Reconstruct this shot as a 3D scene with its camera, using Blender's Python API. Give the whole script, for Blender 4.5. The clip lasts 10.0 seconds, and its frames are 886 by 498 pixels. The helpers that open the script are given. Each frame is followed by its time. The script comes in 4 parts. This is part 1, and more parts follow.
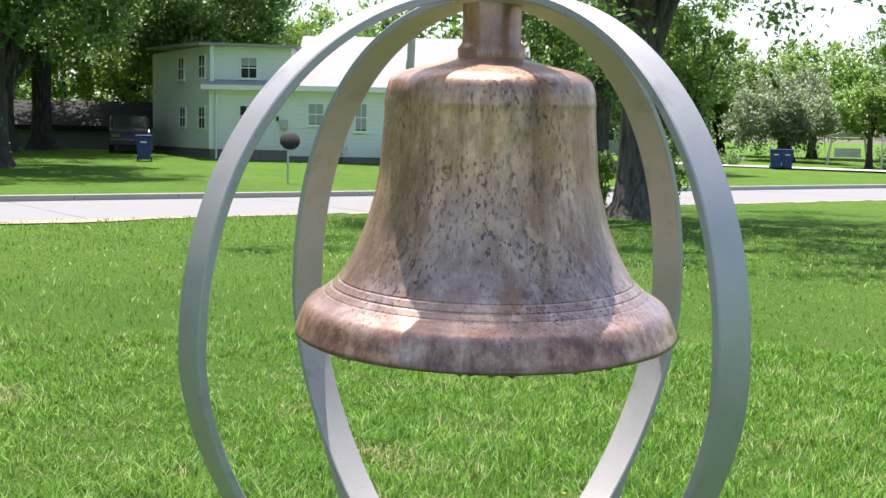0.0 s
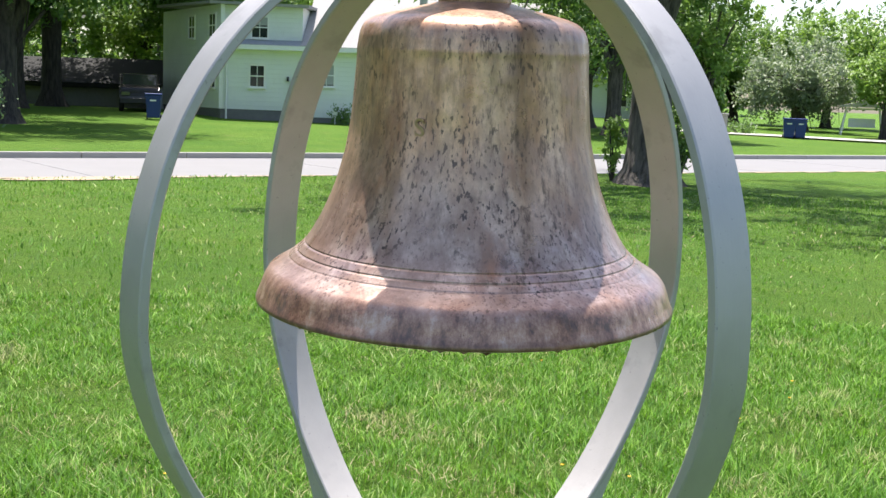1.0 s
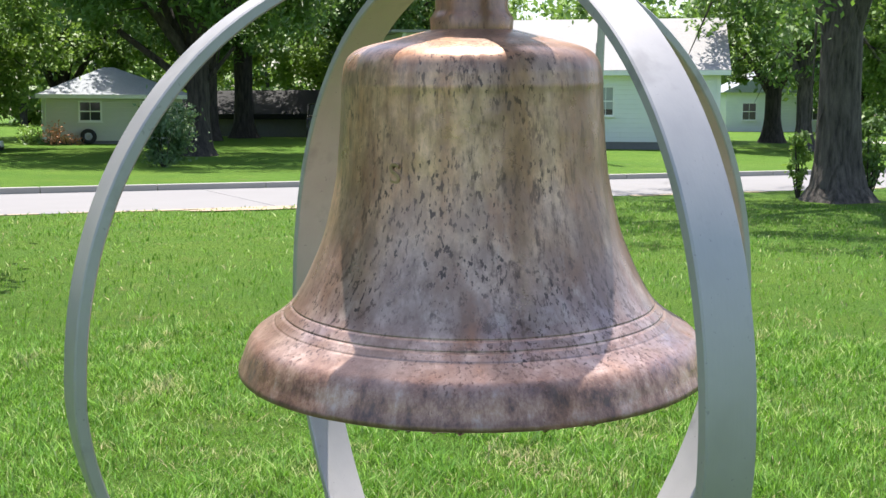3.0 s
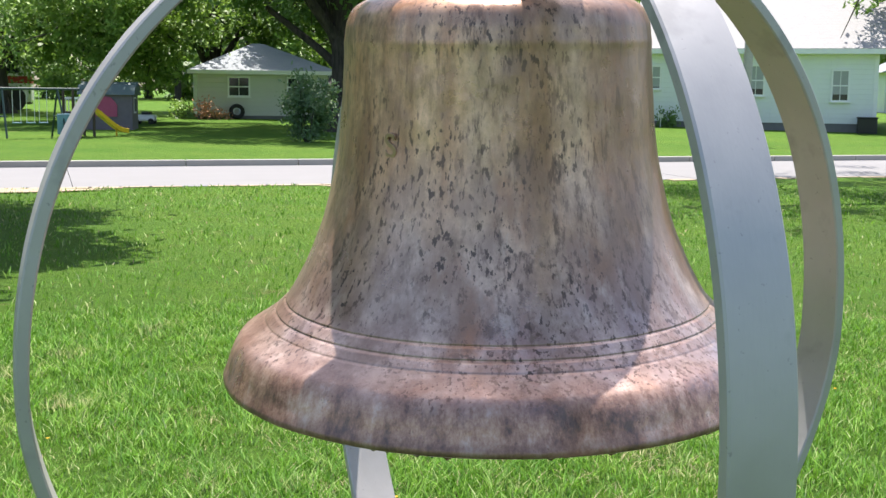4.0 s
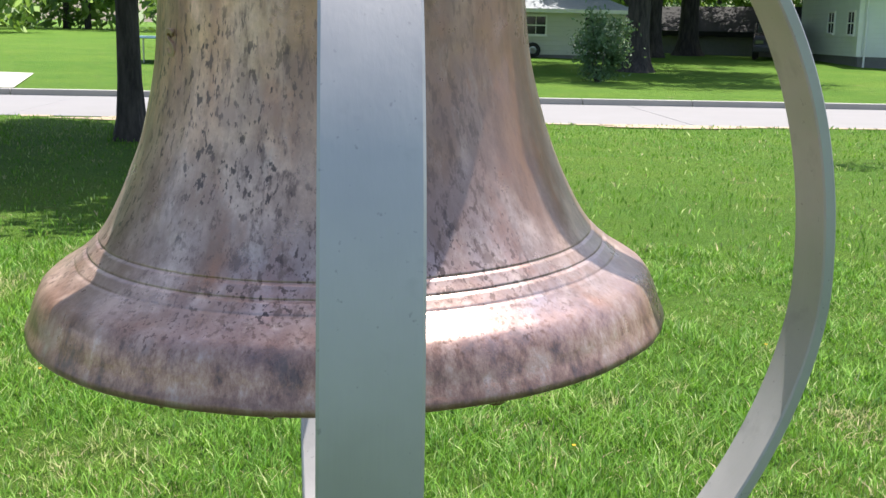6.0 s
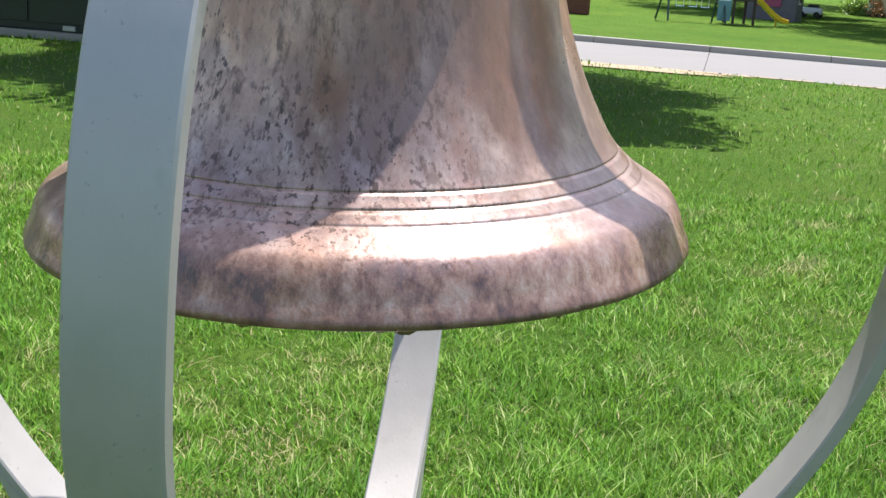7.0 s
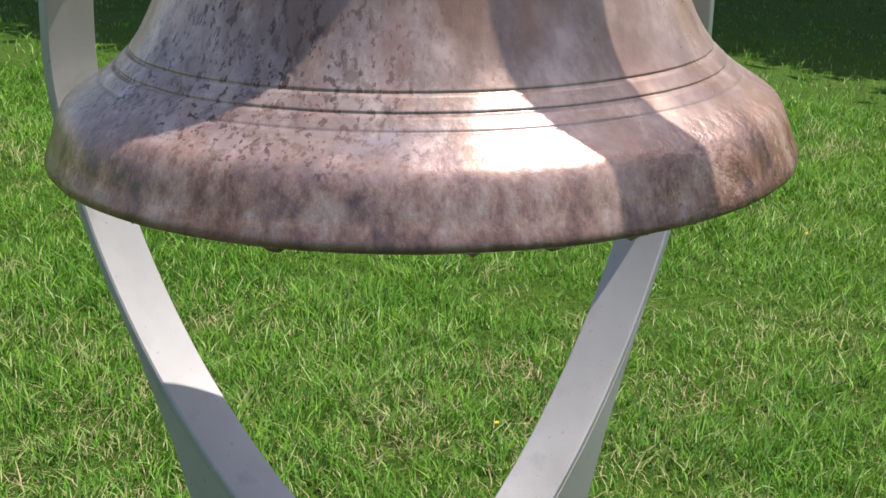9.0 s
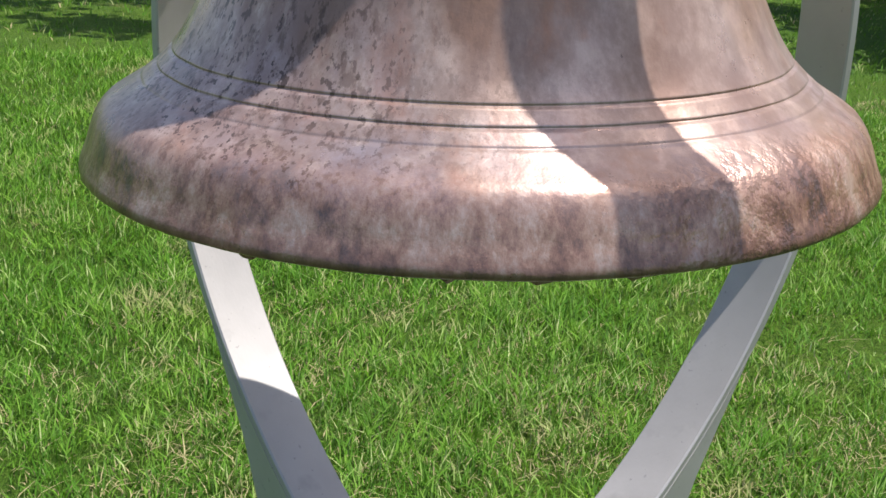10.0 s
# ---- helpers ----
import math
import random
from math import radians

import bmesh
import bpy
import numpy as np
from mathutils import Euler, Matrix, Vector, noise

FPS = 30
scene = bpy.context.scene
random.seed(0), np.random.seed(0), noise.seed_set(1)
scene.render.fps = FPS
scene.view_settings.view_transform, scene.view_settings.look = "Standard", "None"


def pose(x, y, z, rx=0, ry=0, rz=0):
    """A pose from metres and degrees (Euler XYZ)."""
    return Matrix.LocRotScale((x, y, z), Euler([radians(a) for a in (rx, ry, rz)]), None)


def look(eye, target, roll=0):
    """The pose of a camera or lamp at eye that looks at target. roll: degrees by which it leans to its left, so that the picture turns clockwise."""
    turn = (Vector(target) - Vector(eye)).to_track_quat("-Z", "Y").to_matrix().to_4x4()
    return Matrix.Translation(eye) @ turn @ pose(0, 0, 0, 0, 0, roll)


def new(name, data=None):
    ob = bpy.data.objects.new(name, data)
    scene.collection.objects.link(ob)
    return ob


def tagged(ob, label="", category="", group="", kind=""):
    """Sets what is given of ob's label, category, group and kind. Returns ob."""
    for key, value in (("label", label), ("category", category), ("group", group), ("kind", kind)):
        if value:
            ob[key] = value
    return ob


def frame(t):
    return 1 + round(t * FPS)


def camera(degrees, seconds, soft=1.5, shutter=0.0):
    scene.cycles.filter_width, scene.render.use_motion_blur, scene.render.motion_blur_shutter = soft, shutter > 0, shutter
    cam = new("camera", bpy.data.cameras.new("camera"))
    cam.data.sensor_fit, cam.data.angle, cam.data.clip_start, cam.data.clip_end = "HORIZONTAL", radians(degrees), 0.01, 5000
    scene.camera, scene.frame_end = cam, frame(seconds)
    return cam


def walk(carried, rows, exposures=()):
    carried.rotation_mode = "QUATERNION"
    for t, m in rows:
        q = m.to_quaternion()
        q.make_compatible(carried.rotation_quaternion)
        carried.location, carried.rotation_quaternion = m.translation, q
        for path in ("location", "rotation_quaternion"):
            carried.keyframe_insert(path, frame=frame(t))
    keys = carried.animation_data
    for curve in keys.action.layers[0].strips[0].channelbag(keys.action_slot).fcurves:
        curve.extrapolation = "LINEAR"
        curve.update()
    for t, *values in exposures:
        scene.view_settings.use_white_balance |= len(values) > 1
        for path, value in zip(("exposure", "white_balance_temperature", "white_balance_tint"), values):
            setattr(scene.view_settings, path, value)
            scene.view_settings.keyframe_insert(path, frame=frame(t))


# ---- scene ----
cam = camera(40.9, 10.0)
PATH = [
    (0, (-0.0569, -1.7562, 1.6501), (-0.0613, 0.2346, 1.4588), 1.14),
    (0.5, (-0.0166, -1.7313, 1.6365), (-0.0883, 0.2522, 1.3905), 0.73),
    (1, (-0.0112, -1.6116, 1.6357), (-0.0303, 0.3723, 1.3838), 2.09),
    (1.5, (-0.0011, -1.5337, 1.6381), (-0.0155, 0.4497, 1.3814), 1.78),
    (2, (0.0592, -1.5140, 1.6448), (-0.1155, 0.4617, 1.3875), 1.58),
    (2.5, (0.1539, -1.4999, 1.6609), (-0.1209, 0.4686, 1.4389), 0.85),
    (4, (0.2982, -1.1917, 1.6470), (-0.2680, 0.7088, 1.3874), 0.64),
    (4.5, (0.4040, -1.1665, 1.6328), (-0.3183, 0.6654, 1.2830), 0.80),
    (5, (0.4795, -1.1363, 1.6263), (-0.2690, 0.6841, 1.2718), 0.17),
    (5.5, (0.5176, -0.9795, 1.6090), (-0.2633, 0.8120, 1.1839), 3.85),
    (5.7, (0.5432, -0.9285, 1.6155), (-0.2945, 0.8422, 1.2116), 2.64),
    (6.8, (0.8036, -0.6959, 1.6144), (-0.6154, 0.6505, 1.1976), 3.95),
    (7, (0.8036, -0.6371, 1.5962), (-0.6305, 0.6727, 1.1189), 4.16),
    (7.5, (0.7769, -0.5110, 1.5880), (-0.7547, 0.6309, 0.9961), 3.87),
    (8, (0.7995, -0.4196, 1.5822), (-0.9198, 0.4248, 1.0068), 2.77),
    (8.5, (0.8891, -0.2879, 1.5780), (-0.9181, 0.2956, 0.9556), 3.40),
    (9, (0.8871, -0.2182, 1.5715), (-0.9481, 0.2691, 0.9474), 2.87),
    (9.5, (0.8349, -0.1752, 1.5681), (-1.0019, 0.2859, 0.9320), 5.05),
    (10, (0.8550, -0.0772, 1.5718), (-1.0372, 0.0408, 0.9351), 4.36),
]
walk(cam, [(t, look(eye, target, roll)) for t, eye, target, roll in PATH],
     exposures=((0.0, 1.05, 6500, 13), (5.0, 1.08, 6500, 13), (7.0, 0.90, 6500, 13), (8.5, 0.51, 6500, 13), (10.0, 0.46, 6500, 13)))

# ---- world and sun ----
SUN_AZ, SUN_EL = 103.0, 70.0         # degrees anticlockwise from +x, and above the horizon
world = bpy.data.worlds.new("world")
scene.world = world
world.use_nodes = True
sky = world.node_tree.nodes.new("ShaderNodeTexSky")
sky.sky_type, sky.sun_disc = "NISHITA", False
sky.sun_elevation, sky.sun_rotation = radians(SUN_EL), radians(90 - SUN_AZ)
sky.air_density, sky.dust_density = 1.0, 2.0
world.node_tree.links.new(sky.outputs[0], world.node_tree.nodes["Background"].inputs[0])
world.node_tree.nodes["Background"].inputs[1].default_value = 0.14
sun_data = bpy.data.lights.new("sun", "SUN")
sun_data.energy, sun_data.angle, sun_data.color = 5.0, radians(0.5), (1.0, 0.96, 0.88)
sun = new("sun", sun_data)
sun.matrix_world = look((math.cos(radians(SUN_AZ)) * math.cos(radians(SUN_EL)) * 60,
                         math.sin(radians(SUN_AZ)) * math.cos(radians(SUN_EL)) * 60, math.sin(radians(SUN_EL)) * 60), (0, 0, 0))


# ---- materials ----
class Nodes:
    """A small hand for building node trees."""

    def __init__(self, name, rough=0.7, metal=0.0):
        self.m = bpy.data.materials.new(name)
        self.m.use_nodes = True
        self.t = self.m.node_tree
        self.b = self.t.nodes["Principled BSDF"]
        self.b.inputs["Roughness"].default_value = rough
        self.b.inputs["Metallic"].default_value = metal
        self.co = self.t.nodes.new("ShaderNodeTexCoord").outputs["Object"]

    def put(self, socket, value):
        if isinstance(value, bpy.types.NodeSocket):
            self.t.links.new(value, socket)
        else:
            socket.default_value = (*value, 1) if isinstance(value, tuple) and len(value) == 3 and socket.type == "RGBA" else value

    def scaled(self, sx, sy, sz):
        n = self.t.nodes.new("ShaderNodeMapping")
        self.put(n.inputs[0], self.co)
        n.inputs["Scale"].default_value = (sx, sy, sz)
        return n.outputs[0]

    def noise(self, scale, detail=4.0, rough=0.6, co=None, out="Fac"):
        n = self.t.nodes.new("ShaderNodeTexNoise")
        self.put(n.inputs["Vector"], co or self.co)
        for key, v in (("Scale", scale), ("Detail", detail), ("Roughness", rough)):
            n.inputs[key].default_value = v
        return n.outputs[out]

    def ramp(self, fac, *stops):
        n = self.t.nodes.new("ShaderNodeValToRGB")
        self.put(n.inputs[0], fac)
        e = n.color_ramp.elements
        while len(e) < len(stops):
            e.new(0.5)
        for el, (p, c) in zip(e, stops):
            el.position, el.color = p, ((*c, 1) if isinstance(c, tuple) else (c, c, c, 1))
        return n.outputs[0]

    def mix(self, fac, a, b, kind="MIX"):
        n = self.t.nodes.new("ShaderNodeMix")
        n.data_type, n.blend_type = "RGBA", kind
        self.put(n.inputs[0], fac)
        self.put(n.inputs[6], a)
        self.put(n.inputs[7], b)
        return n.outputs[2]

    def math(self, op, a, b=0.0):
        n = self.t.nodes.new("ShaderNodeMath")
        n.operation = op
        self.put(n.inputs[0], a)
        self.put(n.inputs[1], b)
        return n.outputs[0]

    def axis(self, k):
        n = self.t.nodes.new("ShaderNodeSeparateXYZ")
        self.put(n.inputs[0], self.co)
        return n.outputs[k]

    def bump(self, height, strength=0.3, distance=0.01):
        n = self.t.nodes.new("ShaderNodeBump")
        n.inputs["Strength"].default_value, n.inputs["Distance"].default_value = strength, distance
        self.put(n.inputs["Height"], height)
        self.t.links.new(n.outputs[0], self.b.inputs["Normal"])

    def done(self, color, rough=None):
        self.put(self.b.inputs["Base Color"], color)
        if rough is not None:
            self.put(self.b.inputs["Roughness"], rough)
        return self.m


def plain(name, col, rough=0.7, metal=0.0, vary=0.25, scale=6.0):
    """A surface of one colour with blotches and fine grain."""
    n = Nodes(name, rough, metal)
    dark = tuple(c * (1 - vary) for c in col)
    c = n.mix(n.noise(scale, 5), dark, tuple(min(1, c * (1 + vary * 0.6)) for c in col))
    n.bump(n.noise(scale * 12, 3), 0.15, 0.004)
    return n.done(c)


def bronze_material():
    n = Nodes("old_bronze", 0.3, 0.42)
    x, y, z = n.axis(0), n.axis(1), n.axis(2)
    weather = n.ramp(n.math("ADD", n.math("MULTIPLY", y, -2.2), 0.5), (0.42, 0.06), (0.80, 1.0))      # one side took the weather
    cloud = n.noise(7, 5, 0.65)
    high = n.ramp(n.math("ADD", n.math("MULTIPLY", z, 3.0), n.math("MULTIPLY", cloud, 0.6)), (0.62, 0.0), (1.12, 1.0))
    streak = n.noise(26, 6, 0.65, n.scaled(1, 1, 0.10))
    upper = n.mix(n.ramp(streak, (0.34, 0.0), (0.62, 1.0)), (0.50, 0.265, 0.155), (0.80, 0.505, 0.335))
    lower = n.mix(n.ramp(n.noise(15, 6, 0.65, n.scaled(1, 1, 0.4)), (0.36, 0.0), (0.62, 1.0)), (0.34, 0.22, 0.175), (0.61, 0.445, 0.37))
    c = n.mix(high, lower, upper)
    brown = n.ramp(n.noise(9, 4, 0.6, n.scaled(1, 1, 0.05)), (0.50, 0.0), (0.62, 0.75))
    c = n.mix(brown, c, (0.25, 0.125, 0.07))
    grey = n.ramp(n.noise(6, 4, 0.6, n.scaled(1, 1, 0.12)), (0.54, 0.0), (0.68, 0.45))
    c = n.mix(grey, c, (0.33, 0.29, 0.27))
    rust = n.ramp(n.noise(13, 6, 0.7, n.scaled(1, 1, 0.35)), (0.56, 0.0), (0.70, 0.7))
    c = n.mix(rust, c, (0.44, 0.19, 0.10))
    # bluish sky reflection painted into the bronze, strongest towards the lip
    blue = n.ramp(n.noise(5, 3), (0.52, 0.0), (0.70, 0.55))
    c = n.mix(n.math("MULTIPLY", blue, n.ramp(z, (0.05, 1.0), (0.16, 0.25))), c, (0.27, 0.27, 0.37))
    pale = n.ramp(n.noise(60, 5, 0.7, n.scaled(1, 1, 0.25)), (0.54, 0.0), (0.66, 0.42))
    c = n.mix(n.math("MULTIPLY", n.math("MULTIPLY", pale, weather), n.ramp(n.noise(5, 3), (0.4, 0.2), (0.6, 1.0))), c, (0.70, 0.56, 0.46))
    thick = n.ramp(n.noise(6, 4, 0.6, n.scaled(1, 1, 0.4)), (0.36, 0.05), (0.58, 1.0))
    drips = n.ramp(n.noise(92, 5, 0.7, n.scaled(1, 1, 0.2)), (0.53, 0.0), (0.62, 0.75))
    c = n.mix(n.math("MULTIPLY", n.math("MULTIPLY", drips, thick), weather), c, (0.10, 0.062, 0.048))
    spots = n.ramp(n.noise(210, 3, 0.6, n.scaled(1, 1, 0.36)), (0.565, 0.0), (0.615, 0.9))
    c = n.mix(n.math("MULTIPLY", n.math("MULTIPLY", spots, weather), n.ramp(n.noise(9, 3), (0.4, 0.2), (0.58, 1.0))), c, (0.05, 0.036, 0.033))
    veil = n.ramp(n.noise(34, 6, 0.75, n.scaled(1, 1, 0.6)), (0.42, 0.5), (0.60, 0.0))
    c = n.mix(veil, c, (0.22, 0.135, 0.105))
    lip = n.ramp(n.math("ADD", z, n.math("MULTIPLY", cloud, 0.012)), (0.038, 1.0), (0.064, 0.0))
    blotch = n.noise(32, 9, 0.8, n.scaled(1, 1, 0.45))
    mottled = n.ramp(blotch, (0.38, (0.10, 0.066, 0.062)), (0.46, (0.27, 0.14, 0.105)), (0.53, (0.43, 0.25, 0.18)), (0.63, (0.58, 0.425, 0.36)))
    c = n.mix(n.math("MULTIPLY", lip, 0.85), c, mottled)
    foot = n.ramp(z, (0.004, 0.7), (0.016, 0.0))
    c = n.mix(foot, c, (0.10, 0.058, 0.045))
    hammered = n.ramp(n.math("MULTIPLY", y, 4.0), (0.22, 0.06), (0.60, 1.0))
    pits = n.ramp(n.noise(58, 4, 0.6), (0.32, 0.0), (0.55, 1.0))
    deep = n.math("MULTIPLY", n.math("MULTIPLY", pits, lip), n.math("MULTIPLY", hammered, 8.0))
    n.bump(n.math("ADD", n.math("ADD", n.math("MULTIPLY", n.noise(140, 3), 0.35), n.math("MULTIPLY", n.noise(22, 3), 0.8)), deep), 0.16, 0.004)
    return n.done(c, n.ramp(n.noise(18, 5, 0.7), (0.3, 0.24), (0.7, 0.40)))


def steel_material():
    n = Nodes("grey_aluminium", 0.45, 0.42)
    cloud = n.noise(5, 5, 0.65)
    c = n.mix(n.ramp(cloud, (0.3, 0.0), (0.7, 1.0)), (0.350, 0.337, 0.334), (0.455, 0.440, 0.436))
    smudge = n.ramp(n.noise(16, 4, 0.6), (0.58, 0.0), (0.72, 0.5))
    c = n.mix(smudge, c, (0.24, 0.235, 0.23))
    flecks = n.ramp(n.noise(160, 2), (0.68, 0.0), (0.74, 0.5))
    c = n.mix(flecks, c, (0.2, 0.2, 0.2))
    fine = n.noise(300, 2, 0.5, n.scaled(1, 1, 0.06))
    n.bump(fine, 0.06, 0.002)
    return n.done(c, n.ramp(cloud, (0.3, 0.42), (0.7, 0.58)))


def grass_ground():
    n = Nodes("lawn", 0.9)
    big = n.noise(0.22, 4)
    mid = n.noise(2.6, 5, 0.7)
    c = n.mix(n.ramp(big, (0.35, 0.0), (0.65, 1.0)), (0.085, 0.190, 0.020), (0.135, 0.250, 0.034))
    c = n.mix(n.ramp(mid, (0.35, 0.0), (0.7, 0.6)), c, (0.075, 0.165, 0.016))
    dry = n.ramp(n.noise(1.1, 6, 0.7), (0.60, 0.0), (0.72, 0.65))
    c = n.mix(dry, c, (0.28, 0.235, 0.11))
    c = n.mix(n.ramp(n.noise(0.5, 6, 0.7), (0.45, 0.0), (0.62, 0.5)), c, (0.155, 0.245, 0.030))
    # shade in the gaps between tufts and blades, put into the ground's colour
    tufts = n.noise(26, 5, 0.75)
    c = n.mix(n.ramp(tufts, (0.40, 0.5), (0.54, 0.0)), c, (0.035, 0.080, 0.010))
    blade_gaps = n.noise(150, 4, 0.75)
    c = n.mix(n.ramp(blade_gaps, (0.42, 0.65), (0.54, 0.0)), c, (0.028, 0.060, 0.008))
    n.bump(n.math("ADD", tufts, n.math("MULTIPLY", blade_gaps, 0.5)), 1.0, 0.04)
    n.b.inputs["Specular IOR Level"].default_value = 0.1
    return n.done(c)


def island(n):
    return n.t.nodes.new("ShaderNodeNewGeometry").outputs["Random Per Island"]


def leafy(name, dark, light, rough=0.55, trans=0.35, blotch=0.5, soft=0.45):
    """Leaves and blades: colour by leaf, light that shines through."""
    n = Nodes(name, rough)
    r = island(n)
    c = n.mix(r, dark, light)
    c = n.mix(n.ramp(n.noise(blotch, 3), (0.35, 0.0), (0.7, 0.6)), c, tuple(0.6 * a + 0.4 * b for a, b in zip(dark, light)))
    m = n.done(c)
    nap(n, soft)
    shine_through(n, n.mix(0.4, c, (0.25, 0.40, 0.05)), trans)
    return m


def nap(n, soft):
    """Blades and leaves stand so close that they take the light partly as one nap."""
    up = n.t.nodes.new("ShaderNodeMix")
    up.data_type = "VECTOR"
    up.inputs[0].default_value = soft
    n.t.links.new(n.t.nodes.new("ShaderNodeNewGeometry").outputs["Normal"], up.inputs[4])
    up.inputs[5].default_value = (0.0, 0.0, 1.0)
    n.t.links.new(up.outputs[1], n.b.inputs["Normal"])


def shine_through(n, c, share):
    tr = n.t.nodes.new("ShaderNodeBsdfTranslucent")
    mixer = n.t.nodes.new("ShaderNodeMixShader")
    n.put(tr.inputs[0], c)
    mixer.inputs[0].default_value = share
    n.t.links.new(n.b.outputs[0], mixer.inputs[1])
    n.t.links.new(tr.outputs[0], mixer.inputs[2])
    n.t.links.new(mixer.outputs[0], n.t.nodes["Material Output"].inputs[0])


def blade_material():
    n = Nodes("grass_blades", 0.6)
    n.b.inputs["Specular IOR Level"].default_value = 0.13
    r = island(n)
    c = n.ramp(r, (0.0, (0.048, 0.140, 0.012)), (0.5, (0.098, 0.250, 0.020)), (0.86, (0.195, 0.375, 0.048)), (1.0, (0.46, 0.53, 0.24)))
    patch = n.noise(1.7, 5, 0.65)
    c = n.mix(n.ramp(patch, (0.38, 0.5), (0.50, 0.0)), c, (0.060, 0.190, 0.010))
    tuft = n.noise(7.0, 4, 0.7)
    c = n.mix(n.ramp(tuft, (0.36, 0.55), (0.50, 0.0)), c, (0.052, 0.165, 0.010))
    c = n.mix(n.ramp(tuft, (0.54, 0.0), (0.68, 0.5)), c, (0.20, 0.36, 0.035))
    c = n.mix(n.ramp(patch, (0.54, 0.0), (0.70, 0.45)), c, (0.18, 0.34, 0.035))
    straw = n.math("MULTIPLY", n.ramp(n.noise(1.6, 6, 0.75), (0.545, 0.0), (0.62, 0.9)), n.ramp(r, (0.25, 0.0), (0.5, 1.0)))
    c = n.mix(straw, c, (0.40, 0.39, 0.18))
    m = n.done(c)
    nap(n, 0.6)
    shine_through(n, n.mix(0.35, c, (0.16, 0.36, 0.02)), 0.36)
    return m


def siding_material(name, col):
    n = Nodes(name, 0.6)
    z = n.math("FRACT", n.math("MULTIPLY", n.axis(2), 5.0))
    c = n.mix(n.noise(1.3, 5), tuple(c * 0.86 for c in col), col)
    c = n.mix(n.ramp(n.noise(6, 5, 0.7, n.scaled(1, 1, 0.3)), (0.6, 0.0), (0.8, 0.3)), c, (0.45, 0.45, 0.42))
    n.bump(z, 0.9, 0.02)
    return n.done(c)


def bark_material(name, a, b):
    n = Nodes(name, 0.95)
    ridge = n.noise(9, 6, 0.7, n.scaled(1, 1, 0.18))
    c = n.mix(n.ramp(ridge, (0.35, 0.0), (0.65, 1.0)), a, b)
    n.bump(ridge, 1.0, 0.06)
    return n.done(c)


def shingle_material(name, a, b):
    n = Nodes(name, 0.85)
    c = n.mix(n.noise(3.0, 6, 0.7), a, b)
    c = n.mix(n.ramp(n.noise(30, 3), (0.4, 0.0), (0.7, 0.5)), c, tuple(x * 0.6 for x in a))
    n.bump(n.math("FRACT", n.math("MULTIPLY", n.axis(2), 8.0)), 0.6, 0.02)
    return n.done(c)


def glass_material():
    n = Nodes("window_glass", 0.06)
    n.b.inputs["Specular IOR Level"].default_value = 0.8
    return n.done(n.mix(n.noise(2.0), (0.012, 0.015, 0.018), (0.04, 0.045, 0.05)))


CAST = plain("cast_bronze", (0.44, 0.29, 0.18), 0.4, 0.4)
BRONZE, STEEL, LAWN, GLASS = bronze_material(), steel_material(), grass_ground(), glass_material()
BLADES = blade_material()
DRY = leafy("dry_grass", (0.20, 0.18, 0.07), (0.44, 0.39, 0.19), 0.7, 0.2)
LEAF = leafy("tree_leaves", (0.050, 0.115, 0.016), (0.17, 0.31, 0.05))
LEAF_LIGHT = leafy("bright_leaves", (0.10, 0.21, 0.025), (0.30, 0.45, 0.075))
LEAF_GREY = leafy("willow_leaves", (0.15, 0.20, 0.115), (0.34, 0.40, 0.24))
LEAF_DARK = leafy("shade_leaves", (0.048, 0.115, 0.020), (0.16, 0.30, 0.058))
BARK = bark_material("grey_bark", (0.030, 0.024, 0.021), (0.135, 0.115, 0.10))
BARK_DARK = bark_material("dark_bark", (0.018, 0.015, 0.013), (0.075, 0.062, 0.053))
SIDING = siding_material("white_siding", (0.80, 0.82, 0.82))
SIDING_GREY = siding_material("cream_siding", (0.62, 0.62, 0.56))
STONE = plain("foundation_block", (0.17, 0.17, 0.165), 0.9)
TRIM = plain("white_trim", (0.80, 0.80, 0.78), 0.5, 0, 0.1)
SHADE_TRIM = plain("window_shade", (0.36, 0.37, 0.36), 0.8, 0, 0.15)
ROOF = shingle_material("grey_shingles", (0.24, 0.26, 0.28), (0.36, 0.38, 0.40))
ROOF_PALE = shingle_material("pale_metal_roof", (0.28, 0.27, 0.27), (0.37, 0.36, 0.355))
ROOF_DARK = shingle_material("black_shingles", (0.006, 0.006, 0.006), (0.014, 0.014, 0.014))
GREY_WALL = plain("grey_boards", (0.20, 0.20, 0.195), 0.85)
CONCRETE = plain("road_concrete", (0.195, 0.19, 0.192), 0.9, 0, 0.12, 0.8)
KERB = plain("kerb_concrete", (0.36, 0.345, 0.32), 0.9, 0, 0.2, 1.5)
GRAVEL = plain("pale_gravel", (0.45, 0.43, 0.39), 0.95, 0, 0.2, 2.0)
DIRT = plain("bare_soil", (0.36, 0.28, 0.19), 0.95, 0, 0.3, 3.0)
BLACK = plain("black_plastic", (0.014, 0.014, 0.015), 0.45)
RUBBER = plain("tyre_rubber", (0.02, 0.02, 0.02), 0.85)
BLUE = plain("blue_plastic", (0.012, 0.035, 0.20), 0.4)
YELLOW = plain("yellow_plastic", (0.80, 0.48, 0.03), 0.4, 0, 0.1)
PURPLE = plain("grey_purple_plastic", (0.13, 0.113, 0.13), 0.6)
TEAL = plain("teal_plastic", (0.05, 0.095, 0.09), 0.5)
PINK = plain("magenta_plastic", (0.36, 0.06, 0.13), 0.5)
